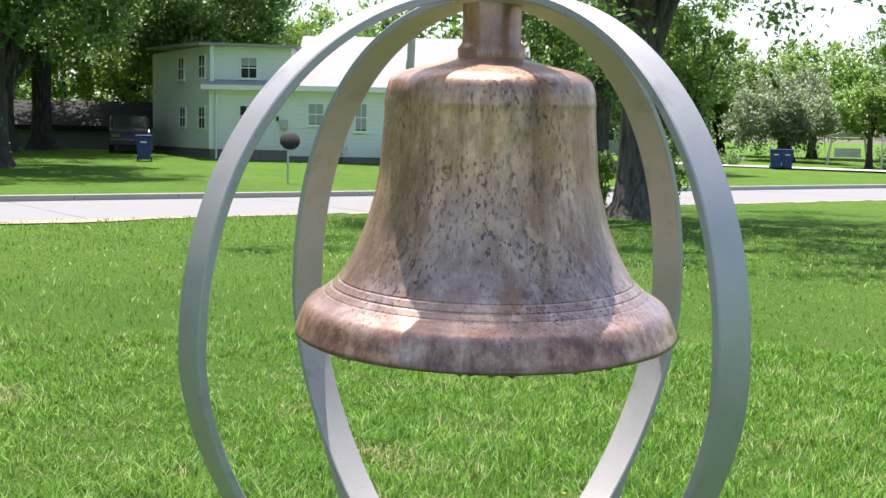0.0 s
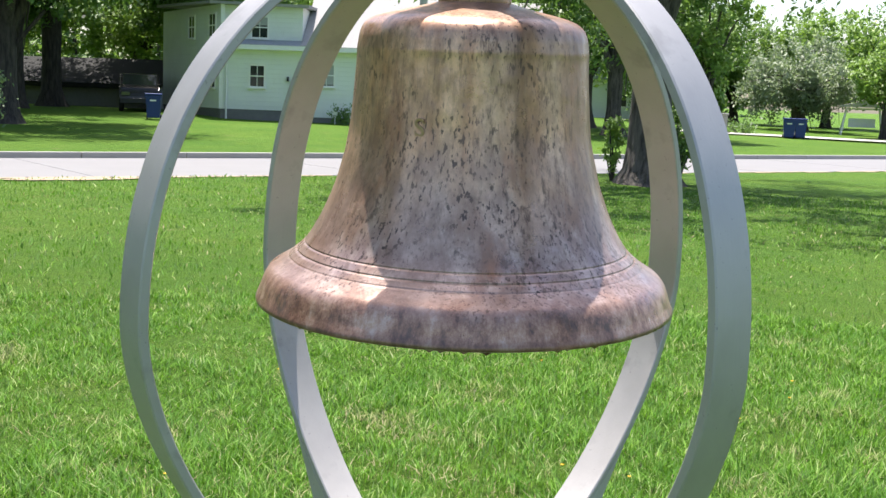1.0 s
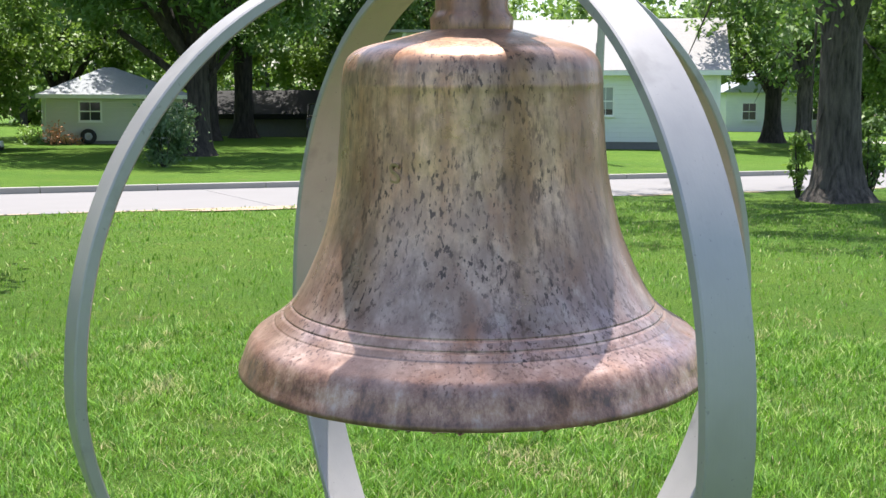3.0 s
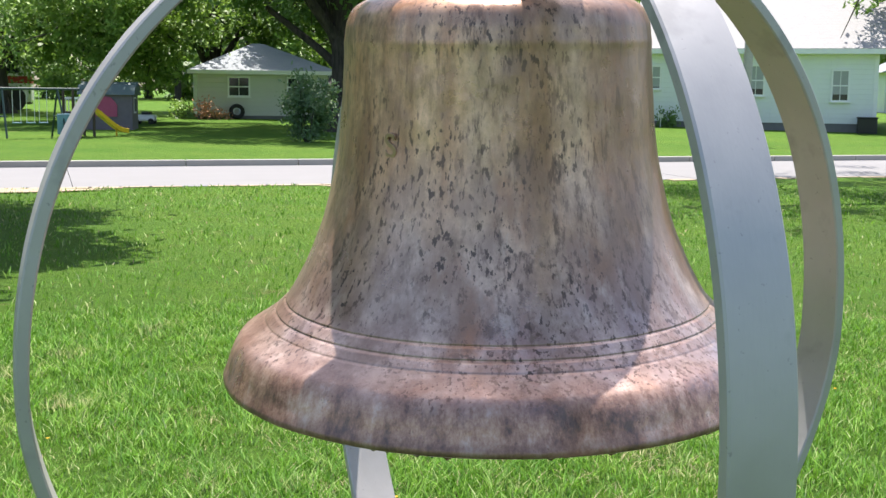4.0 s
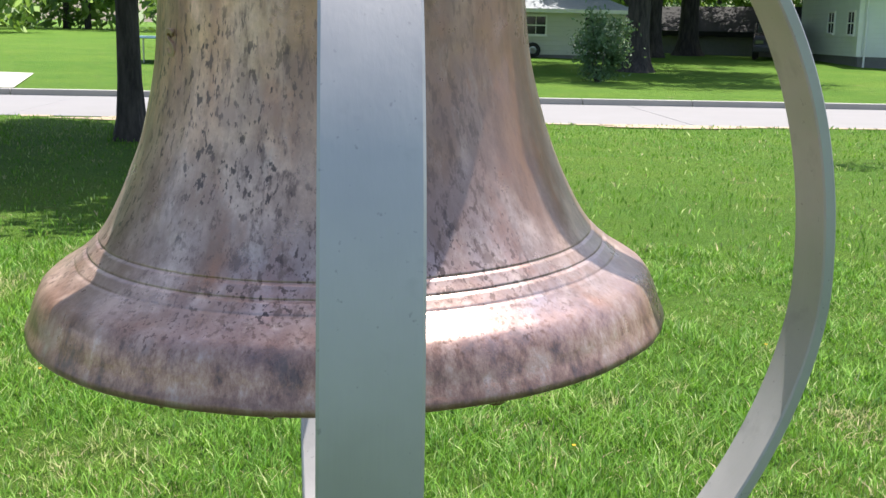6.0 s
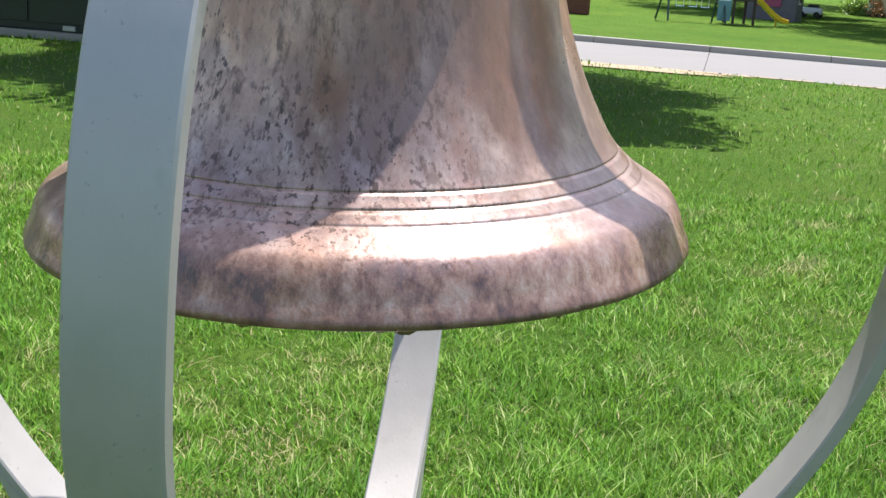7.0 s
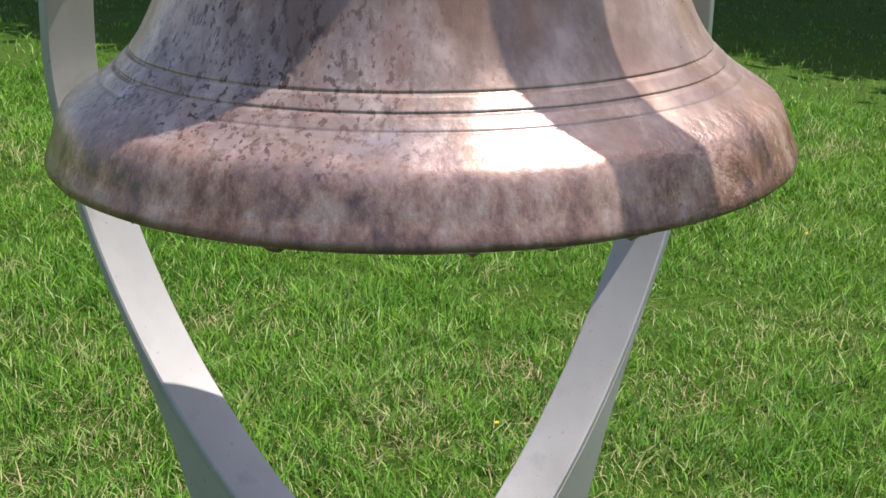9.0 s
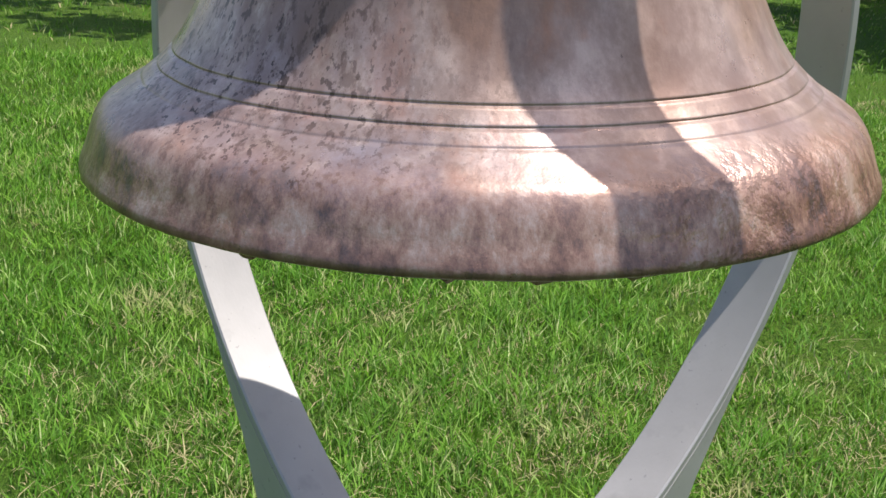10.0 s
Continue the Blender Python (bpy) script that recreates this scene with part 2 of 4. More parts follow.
RED_WOOD = plain("red_brown_wood", (0.17, 0.055, 0.035), 0.8, 0, 0.35)
PLAY_WOOD = plain("dark_play_wood", (0.06, 0.04, 0.03), 0.8)
PLAY_GREEN = plain("dark_green_tube", (0.02, 0.05, 0.045), 0.5)
PLAY_BLUE = plain("pale_blue_plastic", (0.14, 0.27, 0.34), 0.5)
RED = plain("red_paint", (0.33, 0.03, 0.02), 0.4)
WHITE = plain("white_paint", (0.74, 0.74, 0.72), 0.4, 0, 0.1)
CAR = plain("black_car_paint", (0.02, 0.014, 0.014), 0.2)
CAB_GREEN = plain("dark_green_enamel", (0.018, 0.028, 0.02), 0.45)
POLE_GREY = plain("weathered_pole", (0.42, 0.40, 0.37), 0.85)
SHELL_GREY = plain("satellite_dish_grey", (0.012, 0.012, 0.012), 0.8)
METAL = plain("galvanised_tube", (0.45, 0.46, 0.46), 0.4, 0.7)
PETAL = plain("faded_flowers", (0.50, 0.26, 0.14), 0.8)


# ---- mesh helpers ----
def empty(name, x=0.0, y=0.0, z=0.0, turn=0.0):
    ob = new(name)
    ob.matrix_world = pose(x, y, z, 0, 0, turn)
    return ob


def part(name, bm, material, parent=None, label="", smooth=False):
    """One mesh object out of a bmesh, under its thing."""
    me = bpy.data.meshes.new(name)
    bmesh.ops.recalc_face_normals(bm, faces=bm.faces)
    bm.to_mesh(me)
    bm.free()
    me.materials.append(material)
    if smooth:
        me.polygons.foreach_set("use_smooth", [True] * len(me.polygons))
        me.set_sharp_from_angle(angle=radians(40))
    ob = new(name, me)
    ob.parent = parent
    if label:
        ob["label"] = label
    return ob


def soup(name, corners, material, parent=None):
    """Many separate small faces, given as an array of faces x corners x 3."""
    count, k, _ = corners.shape
    me = bpy.data.meshes.new(name)
    me.vertices.add(count * k)
    me.vertices.foreach_set("co", corners.astype(np.float32).ravel())
    me.loops.add(count * k)
    me.loops.foreach_set("vertex_index", np.arange(count * k, dtype=np.int32))
    me.polygons.add(count)
    me.polygons.foreach_set("loop_start", np.arange(0, count * k, k, dtype=np.int32))
    me.update(calc_edges=True)
    me.validate()
    me.materials.append(material)
    ob = new(name, me)
    ob.parent = parent
    return ob


def add_box(bm, x0, x1, y0, y1, z0, z1, bevel=0.0, m=None):
    made = bmesh.ops.create_cube(bm, size=1.0)["verts"]
    t = Matrix.LocRotScale(((x0 + x1) / 2, (y0 + y1) / 2, (z0 + z1) / 2), None, (x1 - x0, y1 - y0, z1 - z0))
    bmesh.ops.transform(bm, matrix=(m @ t) if m else t, verts=made)
    if bevel:
        edges = list({e for v in made for e in v.link_edges})
        bmesh.ops.bevel(bm, geom=edges, offset=bevel, segments=2, affect="EDGES", profile=0.5)
    return bm


def box(x0, x1, y0, y1, z0, z1, bevel=0.0, m=None):
    return add_box(bmesh.new(), x0, x1, y0, y1, z0, z1, bevel, m)


def add_tube(bm, a, b, ra, rb=None, n=10):
    a, b = Vector(a), Vector(b)
    d = b - a
    made = bmesh.ops.create_cone(bm, cap_ends=True, segments=n, radius1=ra, radius2=ra if rb is None else rb, depth=d.length)["verts"]
    bmesh.ops.transform(bm, matrix=Matrix.Translation((a + b) / 2) @ d.to_track_quat("Z", "Y").to_matrix().to_4x4(), verts=made)
    return bm


def tube(a, b, ra, rb=None, n=10):
    return add_tube(bmesh.new(), a, b, ra, rb, n)


def lathe(profile, n=48, jitter=None):
    """A surface of revolution about z through (radius, height) pairs."""
    bm = bmesh.new()
    rings = []
    for j, (r, z) in enumerate(profile):
        ring = []
        for i in range(n):
            a = 2 * math.pi * i / n
            dr, dz = jitter(j, i) if jitter else (0, 0)
            ring.append(bm.verts.new(((r + dr) * math.cos(a), (r + dr) * math.sin(a), z + dz)))
        rings.append(ring)
    for lo, hi in zip(rings, rings[1:]):
        for i in range(n):
            bm.faces.new((lo[i], lo[(i + 1) % n], hi[(i + 1) % n], hi[i]))
    return bm


def prism(points, width, axis="y"):
    """A flat outline (u, z) given thickness across it."""
    bm = bmesh.new()
    side = [[bm.verts.new((u, s * width / 2, z) if axis == "y" else (s * width / 2, u, z)) for u, z in points] for s in (-1, 1)]
    bm.faces.new(side[0])
    bm.faces.new(side[1][::-1])
    for i in range(len(points)):
        j = (i + 1) % len(points)
        bm.faces.new((side[0][i], side[0][j], side[1][j], side[1][i]))
    return bm


def smooth_curve(points, step):
    """Catmull-Rom through the points."""
    p = [np.array(q, float) for q in points]
    p = [2 * p[0] - p[1]] + p + [2 * p[-1] - p[-2]]
    out = []
    for a, b, c, d in zip(p, p[1:], p[2:], p[3:]):
        for t in np.linspace(0, 1, step, endpoint=False):
            out.append(0.5 * (2 * b + (c - a) * t + (2 * a - 5 * b + 4 * c - d) * t * t + (3 * b - a - 3 * c + d) * t ** 3))
    return [tuple(q) for q in out] + [tuple(p[-2])]


# ---- the lie of the land ----
ROAD_TURN = 35.17                       # the road's direction, degrees from +x
ROAD_NEAR, ROAD_FAR = 19.75, 25.35      # its edges, metres from the bell
RU = Vector((math.cos(radians(ROAD_TURN)), math.sin(radians(ROAD_TURN))))
RP = Vector((-RU.y, RU.x))


def ground_at(p):
    """Height of the land by the distance across the road's line."""
    if p < ROAD_FAR + 0.1:
        return 0.0
    return 0.12 + 0.38 * min(max((p - 34) / 16, 0), 1) + 0.012 * max(p - 50, 0)


def land(x, y):
    return ground_at(RP.x * x + RP.y * y)


def road_frame(u, p, z):
    return (RU.x * u + RP.x * p, RU.y * u + RP.y * p, z)


def build_ground():
    us = [-900, -400, -200, -120] + [-90 + 4 * i for i in range(46)] + [120, 200, 400, 900]
    ps = ([-900, -300, -100, -40] + [-24 + 1.5 * i for i in range(29)] + [ROAD_NEAR - 0.03, ROAD_NEAR + 0.02, ROAD_FAR - 0.05, ROAD_FAR + 0.1]
          + [27 + 2 * i for i in range(20)] + [70, 80, 100, 140, 250, 900])
    rng = random.Random(5)
    rows = []
    for p in ps:
        row = []
        for u in us:
            z = ground_at(p) if p < 200 else ground_at(140)
            if ROAD_NEAR < p < ROAD_FAR:
                z = -0.06
            elif abs(u) < 100 and (2 < p < ROAD_NEAR - 1 or 27 < p < 60):
                z += rng.uniform(-0.02, 0.02)
            row.append(road_frame(u, p, z))
        rows.append(row)
    bm = bmesh.new()
    grid = [[bm.verts.new(v) for v in row] for row in rows]
    for a, b in zip(grid, grid[1:]):
        for i in range(len(us) - 1):
            bm.faces.new((a[i], a[i + 1], b[i + 1], b[i]))
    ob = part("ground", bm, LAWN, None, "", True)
    tagged(ob, "sunlit mown green lawn with dry patches", "lawn", kind="structure")


build_ground()


def build_road():
    length = 6.0
    spread = [-27, -17, -1, 0, 1, 2]
    turn = pose(0, 0, 0, 0, 0, ROAD_TURN)
    road = empty("road")
    road.matrix_world = turn
    tagged(road, "pale sunlit concrete street with joints", "road", kind="structure")
    slab = None
    for i in range(-20, 20):
        u = i * length
        if slab is None:
            slab = part("slab", box(0.006, length - 0.006, ROAD_NEAR, ROAD_FAR, -0.2, 0.004), CONCRETE, road)
        else:
            slab = new("slab", slab.data)
            slab.parent = road
        slab.location = (u, 0, 0.0015 * (i % 3))
    kerb = empty("kerb")
    kerb.matrix_world = turn
    tagged(kerb, "weathered pale concrete kerb along the street", "kerb", kind="structure")
    stone = None
    for i in range(-48, 48):
        if stone is None:
            bm = box(0.005, 2.495, ROAD_FAR, ROAD_FAR + 0.16, -0.1, 0.14, 0.02)
            stone = part("kerb_stone", bm, KERB, kerb)
        else:
            stone = new("kerb_stone", stone.data)
            stone.parent = kerb
        stone.location = (i * 2.5, 0, 0)
    edge = bmesh.new()
    rng = random.Random(3)
    for i in range(240):
        u, w = -60 + i * 0.5, rng.uniform(0.08, 0.3)
        if rng.random() < 0.75:
            add_box(edge, u - 0.25, u + 0.3, ROAD_NEAR - w, ROAD_NEAR + 0.05, -0.05, 0.012, 0, turn)
    tagged(part("dirt_edge", edge, DIRT), "bare trodden soil along the street's edge", "soil", kind="stuff")
    for (u, p, a, b, mt, label) in ((-2.3, 19.2, 2.7, .45, DIRT, "patch of bare dry soil beside the street"),
                                    (5.5, 19.3, 1.4, .3, DIRT, "small trodden patch of soil beside the street")):
        bm = bmesh.new()
        ring = [bm.verts.new(road_frame(u + a * math.cos(k * 0.2618) * rng.uniform(0.8, 1.15), p + b * math.sin(k * 0.2618) * rng.uniform(0.8, 1.15), ground_at(p) + 0.02)) for k in range(24)]
        bm.faces.new(ring)
        tagged(part("soil_patch", bm, mt), label, "soil", kind="structure")
    bm = bmesh.new()
    for pts in (((-14, 25.6), (-7.5, 25.6), (-9, 33), (-20, 36), (-40, 36), (-40, 30)),):
        bm.faces.new([bm.verts.new(road_frame(u, p, ground_at(p) + 0.03)) for u, p in pts])
    tagged(part("gravel_drive", bm, GRAVEL), "pale sunlit gravel drive across the street", "driveway", kind="structure")


build_road()


# ---- the bell ----
TILT = Matrix(((0.99980, 0.00026, 0.02017, 0.0), (0.00026, 0.99968, -0.02542, 0.0), (-0.02017, 0.02542, 0.99947, 1.359), (0.0, 0.0, 0.0, 1.0)))
BELL_TILT = Matrix(((1.0, 0.0005, -0.00079, 0.0038), (-0.00054, 0.99872, -0.05068, -0.0042), (0.00077, 0.05068, 0.99871, 1.3621), (0.0, 0.0, 0.0, 1.0)))
S = 0.8555      # the outline below is in units of this size


def build_bell():
    bell = new("bell")
    bell.matrix_world = BELL_TILT
    tagged(bell, "weathered brown bronze church bell hung in a ring stand", "bell")
    outline = smooth_curve([(.312, 0), (.322, .0006), (.3285, .003), (.3290, .008), (.3265, .014), (.3232, .022), (.3190, .034), (.3140, .045), (.3070, .0535), (.2960, .0605)], 5)
    flare = smooth_curve([(.2960, .0605), (.281, .070), (.2662, .082), (.2533, .095), (.2428, .110), (.2320, .130), (.2203, .155), (.2085, .185), (.1985, .220), (.1885, .265), (.1830, .315), (.1795, .365),
                          (.178, .398), (.175, .418), (.166, .434), (.145, .445), (.10, .456), (.052, .468)], 9)
    for r, z in flare[1:]:
        rise = 0.0006 * math.exp(-((z - .395) / 0.006) ** 2)
        outline.append((r + rise, z))
    fine = []
    for (r0, z0), (r1, z1) in zip(outline, outline[1:]):
        steps = 6 if 0.062 < z0 < 0.102 else 1
        for k in range(steps):
            r, z = r0 + (r1 - r0) * k / steps, z0 + (z1 - z0) * k / steps
            if steps > 1:
                r += sum(-d * math.exp(-((z - g) / 0.0012) ** 2) for g, d in ((.0715, .0009), (.0815, .0020), (.0935, .0017)))
            fine.append((r, z))
    fine.append(outline[-1])
    inner = [(.05, .445), (.14, .43), (.16, .39), (.165, .3), (.175, .2), (.212, .12), (.255, .06), (.295, .012)]
    rng = random.Random(8)
    bumps = {i: rng.uniform(0.4, 1.0) for i in range(256) if rng.random() < 0.2}

    def jitter(j, i):
        k = j - len(inner)
        a = 2 * math.pi * i / 256
        high = fine[k][1] if k >= 0 else 0.0
        wob = 0.0007 * noise.noise((math.cos(a) * 6, math.sin(a) * 6, high * 14)) + 0.0005 * noise.noise((math.cos(a) * 15, math.sin(a) * 15, high * 40))
        if 0 <= k < 3:
            return wob, -0.0048 * bumps.get(i, 0.0)
        return (wob, 0) if k >= 0 else (0, 0)

    body = lathe([(r * S, z * S) for r, z in inner] + [(r * S, z * S) for r, z in fine], 256, jitter)
    part("body", body, BRONZE, bell, "", True)
    neck = lathe([(.052 * S, .462 * S), (.056 * S, .466 * S), (.057 * S, .482 * S), (.053 * S, .488 * S), (.0495 * S, .494 * S), (.050 * S, .56 * S), (.050 * S, .585 * S), (.001, .585 * S)], 48)
    part("stem", neck, BRONZE, bell, "thick round bronze stem with a collar", True)
    curve = bpy.data.curves.new("letter", "FONT")
    curve.body, curve.size, curve.extrude, curve.align_x, curve.align_y = "S", 0.032, 0.0009, "CENTER", "CENTER"
    curve.bevel_depth = 0.0004
    probe = new("letter_shape", curve)
    me = bpy.data.meshes.new_from_object(probe.evaluated_get(bpy.context.evaluated_depsgraph_get()))
    bpy.data.objects.remove(probe)
    me.materials.append(CAST)
    letter = new("letter", me)
    letter.parent = bell
    az = math.degrees(math.atan2(-.174, -.074))
    letter.matrix_local = pose(0, 0, .285 * S, 0, 0, az) @ pose(.1864 * S, 0, 0, 0, 0, 90) @ pose(0, 0, 0, 94, 0, 0)
    letter["label"] = "raised cast letter"


build_bell()


# ---- its stand ----
RIB_R, RIB_UP, RIB_DOWN, RIB_Z, RIB_W, RIB_T = .476, .488, .490, .0097, .057, .013


def rib_at(deg, inset=0.0):
    s = radians(deg)
    ex, rz = (0.92, RIB_UP) if s > 0 else (1.176, RIB_DOWN)
    return ((RIB_R - inset) * abs(math.cos(s)) ** ex, RIB_Z + math.copysign((rz - inset) * abs(math.sin(s)) ** ex, s))


def build_stand():
    stand = new("bell_stand")
    stand.matrix_world = TILT
    tagged(stand, "grey brushed aluminium ring stand round the bell", "bell stand")
    c = 0.0018
    steps = [-88 + 174.0 * i / 90 for i in range(91)]
    for az in (217.42, 306.86, 130.38, 44.52):
        bm = bmesh.new()
        rows = []
        for d in steps:
            (ro, zo), (ri, zi) = rib_at(d), rib_at(d, RIB_T)
            nx, nz = (ro - ri), (zo - zi)
            ln = math.hypot(nx, nz)
            nx, nz = nx / ln, nz / ln
            h = RIB_W / 2
            row = []
            for (y, q) in ((-h + c, 0), (-h, c), (-h, RIB_T - c), (-h + c, RIB_T), (h - c, RIB_T), (h, RIB_T - c), (h, c), (h - c, 0)):
                row.append(bm.verts.new((ro - nx * q, y, zo - nz * q)))
            rows.append(row)
        for a, b in zip(rows, rows[1:]):
            for i in range(8):
                bm.faces.new((a[i], a[(i + 1) % 8], b[(i + 1) % 8], b[i]))
        bm.faces.new(rows[0])
        bm.faces.new(rows[-1][::-1])
        rib = part("rib", bm, STEEL, stand, "", True)
        rib.rotation_euler = (0, 0, radians(az))
        ring = [rib_at(d, RIB_T * .35) for d in range(-36, -79, -6)]
        leg = ring + [(.05, -.62), (.05, -.74), (.085, -.74), (.20, -.57), (.262, -.452), (.300, -.365)]
        leg_ob = part("leg", prism(leg, RIB_W + 0.0012), STEEL, stand)
        leg_ob.rotation_euler = (0, 0, radians(az))
    part("hub", lathe([(.001, .478), (.06, .478), (.064, .482), (.064, .500), (.06, .504), (.001, .504)], 32), STEEL, stand, "", True)
    part("post", lathe([(.001, -.6), (.07, -.6), (.07, -1.40), (.001, -1.40)], 32), STEEL, stand, "", True)
    part("base_plate", lathe([(.001, -1.328), (.2, -1.328), (.21, -1.34), (.21, -1.40), (.001, -1.40)], 40), STEEL, stand, "", True)


build_stand()


# ---- buildings across the street ----
def window(parent, x, z0, z1, w, y, lights=2, shade=0.0, turn=0.0):
    """A sash window let into a wall that faces -y, with its own frame, panes and sill."""
    win = part("window", box(-w / 2, w / 2, -0.01, 0.02, z0, z1), GLASS, parent)
    win.location = (x, y, 0)
    win.rotation_euler = (0, 0, radians(turn))
    fr = bmesh.new()
    for a, b, c, d in ((-w / 2 - .07, -w / 2, z0 - .06, z1 + .07), (w / 2, w / 2 + .07, z0 - .06, z1 + .07), (-w / 2, w / 2, z1, z1 + .07), (-w / 2, w / 2, z0 - .06, z0)):
        add_box(fr, a, b, -0.05, 0.03, c, d)
    part("frame", fr, TRIM, win)
    bars = bmesh.new()
    zs = (z0 + z1) / 2
    add_box(bars, -w / 2, w / 2, -0.035, 0.0, zs - .025, zs + .025)
    if lights > 1:
        add_box(bars, -0.012, 0.012, -0.03, 0.0, z0, zs - .025)
        add_box(bars, -0.012, 0.012, -0.03, 0.0, zs + .025, z1)
    part("sash", bars, TRIM, win)
    part("sill", box(-w / 2 - .1, w / 2 + .1, -0.11, 0.0, z0 - .1, z0 - .06), TRIM, win)
    if shade:
        part("blind", box(-w / 2, w / 2, -0.022, -0.012, z1 - shade * (z1 - z0), z1), SHADE_TRIM, win, "pale drawn blind")
    return win


def slope(points, thick=0.12):
    """A sloping slab through four corners."""
    bm = bmesh.new()
    top = [bm.verts.new(p) for p in points]
    low = [bm.verts.new((p[0], p[1], p[2] - thick)) for p in points]
    bm.faces.new(top)
    bm.faces.new(low[::-1])
    n = len(points)
    for i in range(n):
        bm.faces.new((top[i], low[i], low[(i + 1) % n], top[(i + 1) % n]))
    return bm


def build_house():
    h = empty("house", 0, 50, 0)
    tagged(h, "white two-storey house with horizontal siding and pale roof", "house")
    x0, x1, depth = -10.4, 3.2, 8.0
    part("foundation", box(x0 + .03, x1 - .03, .03, depth, 0.1, .86), STONE, h, "grey block foundation")
    part("wall", box(x0, -7.0, 0, .18, .84, 3.55), SIDING, h)
    part("wall", box(-7.0, x1, 0, .18, .60, 3.55), SIDING, h)
    left = part("wall", box(-.09, .09, 0, 8.2, .84, 5.3), SIDING, h)
    left.location, left.rotation_euler = (x0 + .09, .1, 0), (0, 0, radians(31))
    part("foundation", box(-.05, .06, 0, 8.2, 0.1, .84), STONE, left, "grey block foundation")
    part("wall", box(x1 - .18, x1, .18, depth, .84, 3.55), SIDING, h)
    part("upper_wall", box(x0 - .02, -6.9, .32, .5, 3.5, 5.28), SIDING, h)
    part("upper_wall", box(-7.08, -6.9, .5, depth - 2, 3.5, 5.28), SIDING, h)
    part("upper_roof", slope([(x0 - .45, -.1, 5.42), (-6.6, -.1, 5.36), (-6.6, 6.9, 5.55), (x0 - 4.5, 6.9, 5.6)]), ROOF_PALE, h, "pale low-pitched roof")
    part("porch_roof", slope([(x0 - .35, -.35, 3.62), (-6.6, -.35, 3.62), (-6.6, .34, 3.86), (x0 - .3, .34, 3.86)], .1), ROOF, h, "narrow grey skirt roof")
    part("roof", slope([(-6.88, -.4, 3.62), (x1 + .4, -.4, 3.62), (x1 + .4, 4.2, 6.1), (-6.88, 4.2, 6.1)]), ROOF_PALE, h, "sunlit pale metal roof")
    part("roof", slope([(-6.88, 4.2, 6.1), (x1 + .4, 4.2, 6.1), (x1 + .4, 8.6, 3.62), (-6.88, 8.6, 3.62)]), ROOF_PALE, h)
    part("fascia", box(x0 - .3, x1 + .4, -.42, -.36, 3.40, 3.6), TRIM, h)
    part("soffit", box(x0 - .3, x1 + .4, -.36, 0, 3.40, 3.44), TRIM, h)
    part("corner_board", box(x0 - .02, x0 + .16, -.025, .0, .84, 3.4), TRIM, h)
    part("corner_board", box(x1 - .14, x1 + .02, -.025, .0, .60, 3.4), TRIM, h)
    ds = bmesh.new()
    add_tube(ds, (x0 + .3, -.07, .3), (x0 + .3, -.07, 3.2), .045, None, 8)
    add_tube(ds, (x0 + .3, -.07, 3.2), (x0 + .35, -.33, 3.45), .045, None, 8)
    part("downspout", ds, WHITE, h, "white rain downspout")
    window(h, -8.75, 3.95, 4.80, .66, .31, shade=.4)
    window(h, -8.78, 1.85, 2.72, .58, -.01)
    window(h, -5.79, 1.98, 2.86, .62, -.01, shade=.95)
    window(h, -3.83, 1.75, 2.90, .46, -.01, shade=.95)
    window(h, -1.55, 1.75, 2.90, .60, -.01, shade=.8)
    window(h, 1.78, 1.55, 2.72, .58, -.01, shade=.8)
    for y, z0, z1, w in ((1.0, 1.75, 2.65, .8), (3.6, 1.8, 2.65, .8), (1.0, 3.95, 4.9, .8), (3.8, 3.95, 4.9, .8)):
        window(left, -.10, z0, z1, w, y, shade=.0, turn=-90)
    meter = part("meter_box", box(-7.3, -7.0, -.14, 0, 1.75, 2.15, .03), METAL, h, "grey electric meter box")
    part("pipe", tube((-7.15, -.06, .9), (-7.15, -.06, 1.75), .025), METAL, meter)
    part("lamp", box(-7.5, -7.4, -.12, 0, 2.1, 2.3, .02), BLACK, h)
    ac = empty("air_conditioner", -2.35, 49.45, land(-2.35, 49.45))
    tagged(ac, "grey outdoor air conditioner beside the house wall", "air conditioner")
    part("cabinet", box(-.35, .35, -.3, .3, .0, .72, .03), GREY_WALL, ac)
    part("grille", box(-.3, .3, -.315, -.3, .1, .62), BLACK, ac)
    dark = empty("cellar_box", 2.86, 49.5, land(2.86, 49.5))
    tagged(dark, "dark low storage box by the house corner", "storage box")
    part("body", box(-.38, .38, -.25, .25, 0, .6, .02), BLACK, dark)
    part("lid", box(-.41, .41, -.28, .28, .6, .66, .02), BLACK, dark)
    sign = empty("yard_meter", -5.3, 49.2, land(-5.3, 49.2))
    tagged(sign, "small white utility marker in the grass", "utility marker")
    part("stake", tube((0, 0, 0), (0, 0, .45), .02), WHITE, sign)
    part("cap", box(-.1, .1, -.06, .06, .4, .6, .02), WHITE, sign)
    shrub("shrub", -5.0, 49.4, .45, .8, LEAF_DARK, 500, "small dark shrub against the white house wall")


